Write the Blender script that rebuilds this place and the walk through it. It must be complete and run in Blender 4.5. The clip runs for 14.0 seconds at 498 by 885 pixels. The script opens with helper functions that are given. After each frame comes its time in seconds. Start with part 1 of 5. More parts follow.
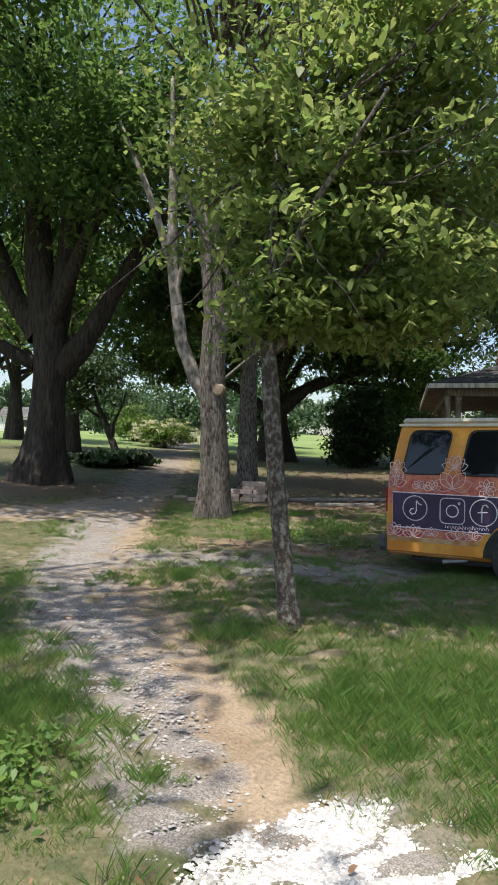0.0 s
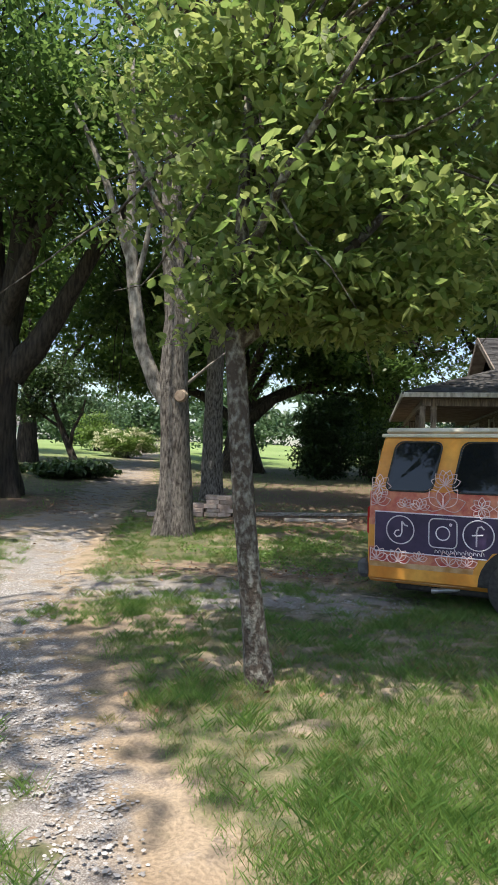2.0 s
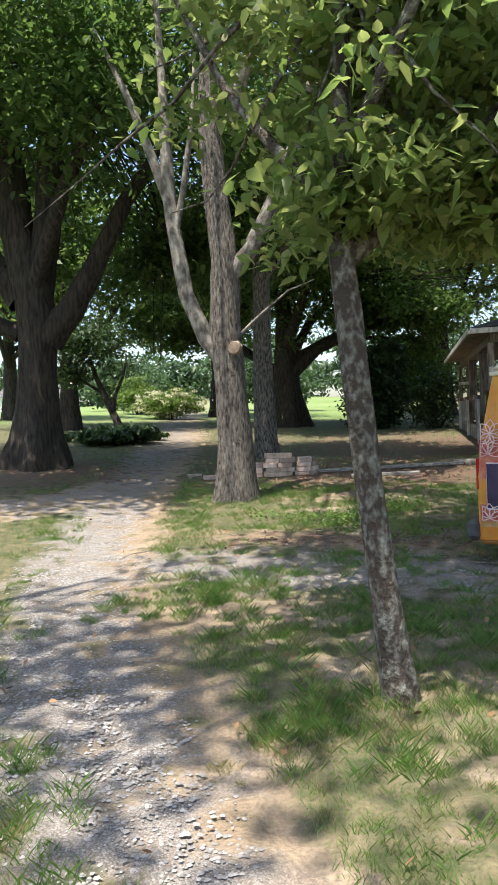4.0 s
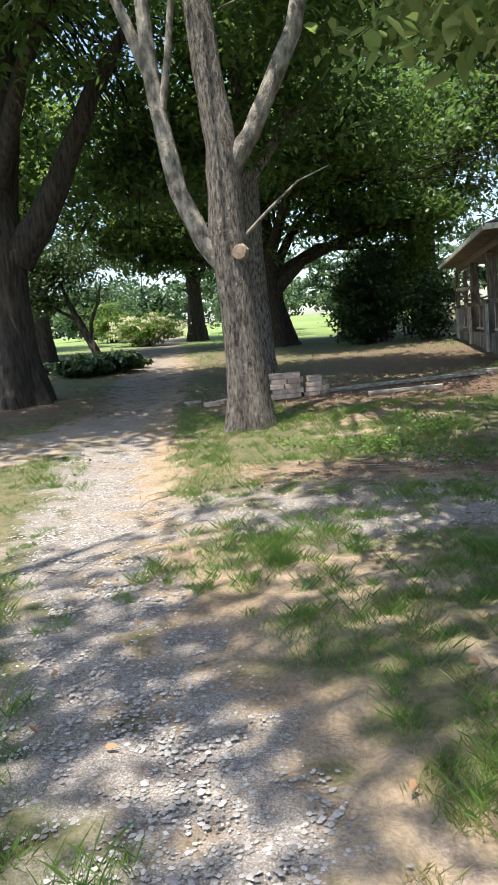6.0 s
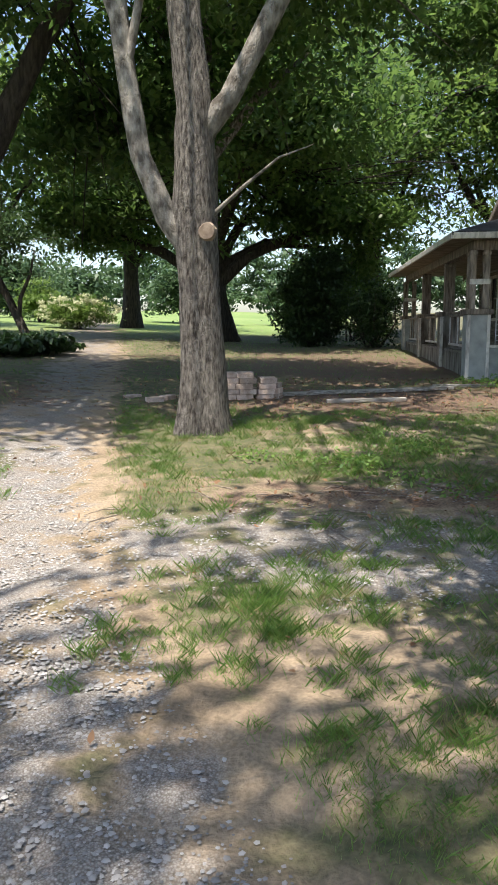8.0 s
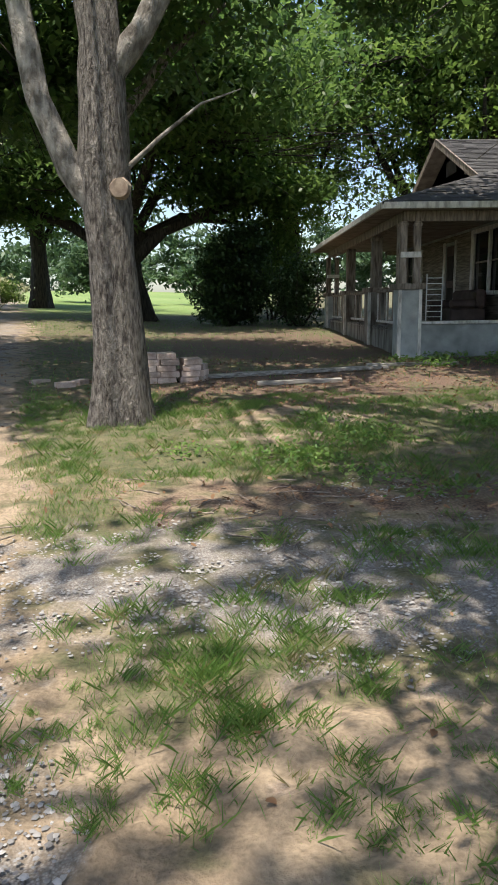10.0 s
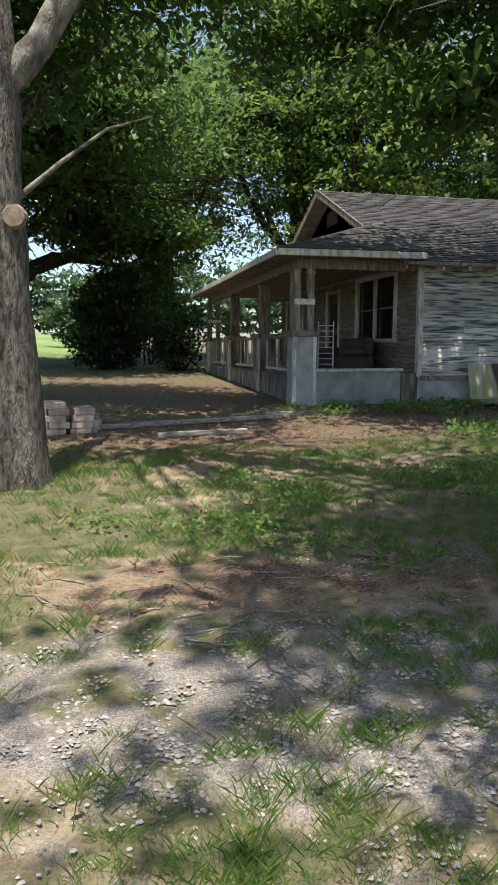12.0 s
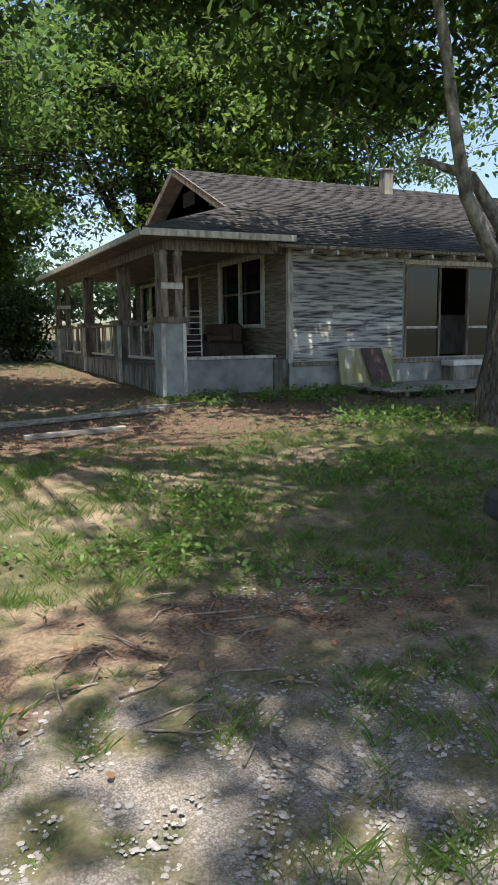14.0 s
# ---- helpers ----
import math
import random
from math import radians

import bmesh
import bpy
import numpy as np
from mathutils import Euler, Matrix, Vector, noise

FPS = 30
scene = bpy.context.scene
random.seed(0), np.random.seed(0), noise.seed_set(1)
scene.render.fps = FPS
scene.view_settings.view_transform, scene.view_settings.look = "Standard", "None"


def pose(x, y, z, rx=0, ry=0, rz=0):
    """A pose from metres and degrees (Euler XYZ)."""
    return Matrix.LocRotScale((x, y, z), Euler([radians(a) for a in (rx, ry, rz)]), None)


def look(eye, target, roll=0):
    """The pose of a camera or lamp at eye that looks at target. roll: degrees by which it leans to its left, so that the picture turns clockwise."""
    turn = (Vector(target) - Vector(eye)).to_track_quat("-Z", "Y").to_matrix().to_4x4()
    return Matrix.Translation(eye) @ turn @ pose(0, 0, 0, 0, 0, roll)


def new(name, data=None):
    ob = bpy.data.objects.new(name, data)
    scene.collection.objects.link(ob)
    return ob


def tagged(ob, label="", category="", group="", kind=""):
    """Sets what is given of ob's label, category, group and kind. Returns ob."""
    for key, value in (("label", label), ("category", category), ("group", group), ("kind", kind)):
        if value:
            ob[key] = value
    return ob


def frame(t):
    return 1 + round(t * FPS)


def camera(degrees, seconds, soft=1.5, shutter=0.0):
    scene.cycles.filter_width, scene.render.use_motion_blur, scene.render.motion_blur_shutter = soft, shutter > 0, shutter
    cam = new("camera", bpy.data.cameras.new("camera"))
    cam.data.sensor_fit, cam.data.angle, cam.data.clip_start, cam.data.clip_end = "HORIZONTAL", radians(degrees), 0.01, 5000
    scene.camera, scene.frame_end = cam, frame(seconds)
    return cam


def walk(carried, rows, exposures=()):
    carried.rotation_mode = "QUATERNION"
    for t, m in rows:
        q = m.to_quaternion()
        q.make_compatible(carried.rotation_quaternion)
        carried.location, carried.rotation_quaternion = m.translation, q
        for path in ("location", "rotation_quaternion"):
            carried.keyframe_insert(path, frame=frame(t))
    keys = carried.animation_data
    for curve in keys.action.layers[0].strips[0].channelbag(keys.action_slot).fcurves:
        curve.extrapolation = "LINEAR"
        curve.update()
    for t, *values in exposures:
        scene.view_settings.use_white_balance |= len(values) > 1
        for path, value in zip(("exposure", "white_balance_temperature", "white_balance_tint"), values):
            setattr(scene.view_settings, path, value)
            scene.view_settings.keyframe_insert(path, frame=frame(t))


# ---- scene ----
cam = camera(38.7, 14.0)
PATH = [
    (0, (0.219, -0.242, 1.564), (-0.212, 1.711, 1.58), 1.0),
    (0.5, (0.155, 0.032, 1.596), (-0.235, 1.994, 1.589), -0.1),
    (1, (0.091, 0.385, 1.606), (-0.531, 2.285, 1.546), -1.9),
    (1.5, (0.068, 0.634, 1.571), (-0.511, 2.544, 1.446), -0.9),
    (2, (-0.001, 0.913, 1.595), (-0.339, 2.884, 1.641), 1.3),
    (2.5, (-0.109, 1.223, 1.581), (-0.556, 3.172, 1.6), -2.4),
    (3, (-0.226, 1.537, 1.609), (-0.781, 3.457, 1.556), -4.0),
    (3.5, (-0.4, 1.73, 1.596), (-0.875, 3.672, 1.564), -3.3),
    (4, (-0.643, 1.985, 1.61), (-1.09, 3.933, 1.53), -2.5),
    (4.2, (-0.739, 2.077, 1.595), (-1.236, 4.011, 1.489), -2.8),
    (6.3, (-1.684, 3.45, 1.529), (-2.056, 5.39, 1.217), -5.5),
    (6.5, (-1.762, 3.57, 1.525), (-2.126, 5.511, 1.207), -4.9),
    (7, (-1.915, 3.801, 1.514), (-2.226, 5.751, 1.199), -2.8),
    (7.2, (-1.988, 3.924, 1.557), (-2.276, 5.879, 1.252), -2.4),
    (9.3, (-2.313, 5.15, 1.443), (-2.3, 7.111, 1.051), 0.3),
    (9.5, (-2.334, 5.255, 1.429), (-2.314, 7.214, 1.027), -0.6),
    (10, (-2.361, 5.528, 1.457), (-2.307, 7.491, 1.079), -0.8),
    (10.5, (-2.431, 5.746, 1.458), (-2.165, 7.698, 1.114), 0.1),
    (11, (-2.535, 5.966, 1.492), (-2.127, 7.907, 1.239), 0.6),
    (11.5, (-2.637, 6.228, 1.498), (-2.259, 8.181, 1.289), -0.6),
    (12, (-2.829, 6.442, 1.5), (-2.402, 8.378, 1.238), 0.1),
    (12.5, (-3.003, 6.658, 1.531), (-2.348, 8.516, 1.186), 1.3),
    (13, (-3.054, 6.914, 1.511), (-2.379, 8.765, 1.172), 0.5),
    (13.5, (-3.081, 7.155, 1.525), (-2.354, 8.988, 1.19), 0.3),
    (14, (-3.1, 7.424, 1.538), (-2.267, 9.216, 1.234), -0.7),
]
walk(cam, [(t, look(eye, target, roll)) for t, eye, target, roll in PATH], exposures=[(0, 0.4), (1, 0.55), (3, 0.8), (4, 0.92), (7, 1.0), (9.5, 0.65), (14, 0.68)])

# ---- world and light ----
world = bpy.data.worlds.new("sky")
scene.world = world
world.use_nodes = True
wn = world.node_tree
sky = wn.nodes.new("ShaderNodeTexSky")
sky.sky_type, sky.sun_disc = "NISHITA", False
SUN_DIR = Vector((-0.12, -0.30, 0.95)).normalized()
sky.sun_elevation = math.asin(SUN_DIR.z)
sky.sun_rotation = math.atan2(SUN_DIR.x, SUN_DIR.y)
sky.dust_density, sky.air_density = 1.6, 1.0
wn.links.new(sky.outputs[0], wn.nodes["Background"].inputs[0])
wn.nodes["Background"].inputs[1].default_value = 0.15
sun = new("sun", bpy.data.lights.new("sun", "SUN"))
sun.data.energy, sun.data.angle, sun.data.color = 5.0, radians(0.6), (1.0, 0.93, 0.82)
sun.matrix_world = look((0, 0, 30), Vector((0, 0, 30)) - SUN_DIR)

# ---- materials ----


def mat(name, a, b, scale=8.0, rough=0.8, bump=0.3, stretch=(1, 1, 1), metal=0.0, detail=8.0, fine=60.0, vary=0.12, low=0.35, high=0.65, dist=0.01):
    """Two colours mixed by large noise, with fine grain on top, and relief."""
    m = bpy.data.materials.new(name)
    m.use_nodes = True
    n, l = m.node_tree.nodes, m.node_tree.links
    p = n["Principled BSDF"]
    p.inputs["Roughness"].default_value, p.inputs["Metallic"].default_value = rough, metal
    co = n.new("ShaderNodeNewGeometry")
    mp = n.new("ShaderNodeMapping")
    mp.inputs["Scale"].default_value = stretch
    l.new(co.outputs["Position"], mp.inputs[0])
    big, small = n.new("ShaderNodeTexNoise"), n.new("ShaderNodeTexNoise")
    big.inputs["Scale"].default_value, big.inputs["Detail"].default_value = scale, detail
    small.inputs["Scale"].default_value, small.inputs["Detail"].default_value = fine, 4
    l.new(mp.outputs[0], big.inputs[0]), l.new(mp.outputs[0], small.inputs[0])
    ramp = n.new("ShaderNodeValToRGB")
    ramp.color_ramp.elements[0].position, ramp.color_ramp.elements[1].position = low, high
    ramp.color_ramp.elements[0].color, ramp.color_ramp.elements[1].color = (*a, 1), (*b, 1)
    l.new(big.outputs[0], ramp.inputs[0])
    hsv = n.new("ShaderNodeHueSaturation")
    rnd = n.new("ShaderNodeObjectInfo")
    add = n.new("ShaderNodeMath")
    add.operation = "ADD"
    l.new(rnd.outputs["Random"], add.inputs[0]), l.new(small.outputs[0], add.inputs[1])
    rng = n.new("ShaderNodeMapRange")
    rng.inputs[1].default_value, rng.inputs[2].default_value = 0.3, 1.7
    rng.inputs[3].default_value, rng.inputs[4].default_value = 1 - 2 * vary, 1 + 2 * vary
    l.new(add.outputs[0], rng.inputs[0])
    l.new(rng.outputs[0], hsv.inputs["Value"]), l.new(ramp.outputs[0], hsv.inputs["Color"])
    l.new(hsv.outputs[0], p.inputs["Base Color"])
    if bump:
        mixn = n.new("ShaderNodeMath")
        mixn.operation = "ADD"
        l.new(big.outputs[0], mixn.inputs[0]), l.new(small.outputs[0], mixn.inputs[1])
        bp = n.new("ShaderNodeBump")
        bp.inputs["Strength"].default_value, bp.inputs["Distance"].default_value = bump, dist
        l.new(mixn.outputs[0], bp.inputs["Height"]), l.new(bp.outputs[0], p.inputs["Normal"])
    return m


def leaf_mat(name, a, b, trans=0.5, rough=0.45):
    """Leaves that vary one by one and let light through."""
    m = bpy.data.materials.new(name)
    m.use_nodes = True
    n, l = m.node_tree.nodes, m.node_tree.links
    p = n["Principled BSDF"]
    p.inputs["Roughness"].default_value = rough
    g = n.new("ShaderNodeNewGeometry")
    ramp = n.new("ShaderNodeValToRGB")
    ramp.color_ramp.elements[0].color, ramp.color_ramp.elements[1].color = (*a, 1), (*b, 1)
    l.new(g.outputs["Random Per Island"], ramp.inputs[0])
    l.new(ramp.outputs[0], p.inputs["Base Color"])
    t = n.new("ShaderNodeBsdfTranslucent")
    hs = n.new("ShaderNodeHueSaturation")
    hs.inputs["Value"].default_value, hs.inputs["Saturation"].default_value, hs.inputs["Hue"].default_value = 1.5, 1.0, 0.49
    l.new(ramp.outputs[0], hs.inputs["Color"]), l.new(hs.outputs[0], t.inputs[0])
    mx = n.new("ShaderNodeMixShader")
    mx.inputs[0].default_value = trans
    l.new(p.outputs[0], mx.inputs[1]), l.new(t.outputs[0], mx.inputs[2])
    l.new(mx.outputs[0], n["Material Output"].inputs[0])
    return m


def ground_mat():
    """Grass soil, packed dirt, grey gravel and red litter, mixed by the sheet's own masks and by noise."""
    m = bpy.data.materials.new("ground")
    m.use_nodes = True
    n, l = m.node_tree.nodes, m.node_tree.links
    p = n["Principled BSDF"]
    p.inputs["Roughness"].default_value = 0.95
    geo = n.new("ShaderNodeNewGeometry")
    at = n.new("ShaderNodeAttribute")
    at.attribute_name = "cover"
    sep = n.new("ShaderNodeSeparateColor")
    l.new(at.outputs["Color"], sep.inputs[0])

    def noise_node(scale, detail=8):
        t = n.new("ShaderNodeTexNoise")
        t.inputs["Scale"].default_value, t.inputs["Detail"].default_value = scale, detail
        l.new(geo.outputs["Position"], t.inputs[0])
        return t.outputs[0]

    def ramp(src, p0, c0, p1, c1):
        r = n.new("ShaderNodeValToRGB")
        e = r.color_ramp.elements
        e[0].position, e[1].position, e[0].color, e[1].color = p0, p1, (*c0, 1), (*c1, 1)
        l.new(src, r.inputs[0])
        return r.outputs[0]

    def mix(f, a, b):
        x = n.new("ShaderNodeMix")
        x.data_type = "RGBA"
        l.new(f, x.inputs[0]), l.new(a, x.inputs[6]), l.new(b, x.inputs[7])
        return x.outputs[2]

    def edge(mask, noise, lo, hi):
        a = n.new("ShaderNodeMath")
        a.operation = "MULTIPLY_ADD"
        l.new(noise, a.inputs[0])
        a.inputs[1].default_value = 3.0
        l.new(mask, a.inputs[2])
        r = n.new("ShaderNodeMapRange")
        r.inputs[1].default_value, r.inputs[2].default_value = lo, hi
        l.new(a.outputs[0], r.inputs[0])
        return r.outputs[0]

    n1, n2, n3, n4, ne = noise_node(1.3), noise_node(7), noise_node(45), noise_node(0.08), noise_node(2.6, 10)
    grass = ramp(n2, 0.35, (0.068, 0.080, 0.032), 0.7, (0.185, 0.155, 0.088))
    field = ramp(n4, 0.35, (0.14, 0.22, 0.055), 0.7, (0.21, 0.28, 0.09))
    grass = mix(sep.outputs["Blue"], grass, field)
    dirt = ramp(n1, 0.3, (0.225, 0.163, 0.105), 0.7, (0.36, 0.282, 0.198))
    vor = n.new("ShaderNodeTexVoronoi")
    vor.inputs["Scale"].default_value = 110
    l.new(geo.outputs["Position"], vor.inputs[0])
    stone = ramp(vor.outputs["Distance"], 0.1, (0.36, 0.335, 0.31), 0.75, (0.17, 0.145, 0.125))
    litter = ramp(n3, 0.35, (0.070, 0.044, 0.032), 0.65, (0.20, 0.130, 0.090))
    col = mix(edge(sep.outputs["Red"], ne, 1.80, 2.25), grass, dirt)
    col = mix(edge(sep.outputs["Green"], ne, 1.9, 2.4), col, stone)
    al = n.new("ShaderNodeMath")
    al.operation = "ADD"
    al.inputs[1].default_value = 0.0
    l.new(at.outputs["Alpha"], al.inputs[0])
    col = mix(edge(al.outputs[0], ne, 1.9, 2.4), col, litter)
    fine = n.new("ShaderNodeHueSaturation")
    mr = n.new("ShaderNodeMapRange")
    mr.inputs[1].default_value, mr.inputs[2].default_value, mr.inputs[3].default_value, mr.inputs[4].default_value = 0.3, 0.7, 0.72, 1.22
    l.new(n3, mr.inputs[0]), l.new(mr.outputs[0], fine.inputs["Value"]), l.new(col, fine.inputs["Color"])
    l.new(fine.outputs[0], p.inputs["Base Color"])
    bp = n.new("ShaderNodeBump")
    bp.inputs["Strength"].default_value, bp.inputs["Distance"].default_value = 0.6, 0.03
    l.new(n3, bp.inputs["Height"]), l.new(bp.outputs[0], p.inputs["Normal"])
    return m


def glass_mat(name, tint=(0.01, 0.012, 0.015)):
    m = bpy.data.materials.new(name)
    m.use_nodes = True
    p = m.node_tree.nodes["Principled BSDF"]
    p.inputs["Base Color"].default_value, p.inputs["Roughness"].default_value = (*tint, 1), 0.05
    return m


M_GROUND = ground_mat()
M_BARK_DARK = mat("bark_dark", (0.022, 0.017, 0.014), (0.080, 0.064, 0.050), 5, 0.95, 1.0, (3, 3, 0.5), fine=40, dist=0.05)
M_BARK_OAK = mat("bark_shaggy", (0.045, 0.035, 0.029), (0.31, 0.275, 0.24), 13, 0.95, 1.0, (2.0, 2.0, 0.6), fine=40, low=0.33, high=0.70, dist=0.05, vary=0.2)
M_BARK_PALE = mat("bark_pale_limb", (0.10, 0.085, 0.070), (0.35, 0.32, 0.28), 7, 0.9, 0.8, (1.5, 1.5, 0.8), fine=30, dist=0.03)
M_BARK_LICHEN = mat("bark_lichen", (0.075, 0.056, 0.043), (0.30, 0.29, 0.245), 24, 0.95, 0.9, (1, 1, 0.7), fine=60, low=0.45, high=0.70, dist=0.03)
M_CUT = mat("cut_wood", (0.15, 0.105, 0.078), (0.30, 0.235, 0.175), 9, 0.9, 0.4)
M_LEAF_BIG = leaf_mat("leaves_oak", (0.045, 0.098, 0.025), (0.112, 0.185, 0.046), 0.56)
M_LEAF_MAPLE = leaf_mat("leaves_maple", (0.120, 0.200, 0.050), (0.260, 0.305, 0.105), 0.6)
# dark foliage; on dark_shrub the shade is part of the colour
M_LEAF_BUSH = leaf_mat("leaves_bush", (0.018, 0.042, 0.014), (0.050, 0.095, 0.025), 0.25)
# pale foliage; on lit_shrub the sunlight is part of the colour
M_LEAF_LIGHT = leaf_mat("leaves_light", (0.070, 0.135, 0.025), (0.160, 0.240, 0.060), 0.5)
M_LEAF_FAR = leaf_mat("leaves_far", (0.045, 0.090, 0.040), (0.090, 0.150, 0.065), 0.3)
M_FLOWER = leaf_mat("pale_flowers", (0.40, 0.42, 0.25), (0.62, 0.60, 0.42), 0.3)
M_GRASS = leaf_mat("grass_blades", (0.075, 0.165, 0.034), (0.185, 0.290, 0.070), 0.45)
M_GRASS_DRY = leaf_mat("dry_grass", (0.16, 0.17, 0.05), (0.36, 0.31, 0.15), 0.4)
M_LITTER = leaf_mat("dead_leaves", (0.10, 0.05, 0.025), (0.38, 0.22, 0.12), 0.2, 0.8)
M_STONE = leaf_mat("grey_stones", (0.17, 0.16, 0.155), (0.42, 0.40, 0.385), 0.0, 0.9)
M_STONE_WHITE = leaf_mat("white_stones", (0.30, 0.29, 0.275), (0.66, 0.645, 0.62), 0.0, 0.9)
M_CLAP = mat("peeling_clapboard", (0.075, 0.080, 0.09), (0.56, 0.55, 0.52), 2.6, 0.85, 0.5, (0.8, 1, 8.5), fine=30, low=0.36, high=0.56, vary=0.22)
# darker and browner than the side wall's boards
M_CLAP_TAN = mat("dark_tan_clapboard", (0.11, 0.092, 0.072), (0.29, 0.25, 0.20), 3, 0.85, 0.4, (2, 0.7, 8), fine=60)
M_TRIM = mat("worn_white_trim", (0.33, 0.30, 0.27), (0.66, 0.63, 0.58), 6, 0.75, 0.3, (2, 2, 0.6), low=0.3, high=0.55)
M_POST = mat("weathered_post", (0.11, 0.085, 0.065), (0.34, 0.28, 0.23), 6, 0.85, 0.5, (3, 3, 0.5))
M_STUCCO = mat("stucco", (0.24, 0.25, 0.24), (0.40, 0.41, 0.39), 3, 0.95, 0.5, fine=90)
M_STAIN = mat("stained_stucco", (0.09, 0.075, 0.06), (0.32, 0.30, 0.26), 3, 0.95, 0.4, (2, 2, 0.5))
M_SHINGLE = mat("old_shingle", (0.040, 0.037, 0.036), (0.12, 0.115, 0.112), 2.2, 0.9, 0.6, fine=35, vary=0.22)
M_SOFFIT = mat("soffit", (0.14, 0.11, 0.085), (0.26, 0.22, 0.17), 4, 0.9, 0.3)
# near-black: the gloom of the unlit rooms is put into this colour
M_DARK = mat("gloom_black", (0.02, 0.017, 0.015), (0.055, 0.045, 0.04), 3, 0.95, 0.1)
M_DECK = mat("grey_deck_wood", (0.16, 0.14, 0.12), (0.42, 0.39, 0.35), 5, 0.9, 0.5, (0.6, 6, 6))
M_PANEL_Y = mat("mildewed_panel", (0.36, 0.34, 0.11), (0.52, 0.50, 0.42), 2.5, 0.8, 0.2, (3, 1, 0.6))
M_PANEL_D = mat("brown_panel", (0.055, 0.034, 0.028), (0.09, 0.06, 0.05), 5, 0.7, 0.2)
M_WHITE = mat("white_paint", (0.62, 0.62, 0.60), (0.80, 0.79, 0.76), 7, 0.5, 0.2)
M_BLOCK = mat("old_block", (0.36, 0.26, 0.21), (0.60, 0.48, 0.41), 7, 0.95, 0.7, fine=60, vary=0.25)
M_METAL = mat("galvanised", (0.30, 0.31, 0.33), (0.48, 0.49, 0.50), 8, 0.45, 0.1, metal=0.8)
M_GLASS = glass_mat("window_glass")
M_VAN = mat("van_orange_paint", (0.62, 0.22, 0.03), (0.78, 0.38, 0.07), 2.0, 0.4, 0.08, fine=20)
M_VAN_RED = mat("van_red_paint", (0.50, 0.07, 0.06), (0.72, 0.27, 0.16), 9, 0.45, 0.08)
M_VAN_LOW = mat("van_tan_paint", (0.50, 0.24, 0.08), (0.72, 0.48, 0.28), 6, 0.45, 0.08)
M_VAN_TOP = mat("van_cream_roof", (0.58, 0.54, 0.43), (0.72, 0.68, 0.56), 5, 0.5, 0.08)
M_VAN_PURPLE = mat("van_purple_paint", (0.032, 0.018, 0.060), (0.060, 0.034, 0.095), 5, 0.45, 0.08)
M_VAN_LINE = mat("van_white_line", (0.62, 0.52, 0.60), (0.80, 0.74, 0.78), 12, 0.5, 0.0)
M_VAN_PINK = mat("van_pink_line", (0.72, 0.42, 0.40), (0.84, 0.68, 0.64), 12, 0.5, 0.0)
M_RUBBER = mat("tyre_rubber", (0.018, 0.018, 0.019), (0.05, 0.048, 0.045), 20, 0.85, 0.3)
M_PLASTIC = mat("bumper_plastic", (0.045, 0.045, 0.05), (0.11, 0.11, 0.115), 8, 0.55, 0.2)
M_LAMP_RED = glass_mat("tail_lamp_red", (0.45, 0.012, 0.015))

# ---- building helpers ----


def mesh_ob(name, verts, faces, material, parent=None, smooth=False):
    me = bpy.data.meshes.new(name)
    me.from_pydata([tuple(v) for v in verts], [], [tuple(f) for f in faces])
    me.materials.append(material)
    if smooth:
        me.polygons.foreach_set("use_smooth", [True] * len(me.polygons))
    ob = new(name, me)
    ob.parent = parent
    return ob


def part(name, bm, material, parent, label=""):
    me = bpy.data.meshes.new(name)
    bm.to_mesh(me)
    bm.free()
    me.materials.append(material)
    ob = new(name, me)
    ob.parent = parent
    return tagged(ob, label)


def box_bm(x0, y0, z0, x1, y1, z1, bevel=0.008):
    bm = bmesh.new()
    bmesh.ops.create_cube(bm, size=1.0, matrix=Matrix.LocRotScale(((x0 + x1) / 2, (y0 + y1) / 2, (z0 + z1) / 2), None, (abs(x1 - x0), abs(y1 - y0), abs(z1 - z0))))
    if bevel:
        bmesh.ops.bevel(bm, geom=bm.edges[:], offset=bevel, segments=1, affect="EDGES")
    return bm


def box(name, lo, hi, material, parent=None, bevel=0.008, label=""):
    return part(name, box_bm(*lo, *hi, bevel), material, parent, label)


def empty(name, at, label, category, group="", kind=""):
    ob = new(name)
    ob.location = at
    ob.empty_display_size = 0.1
    return tagged(ob, label, category, group, kind)


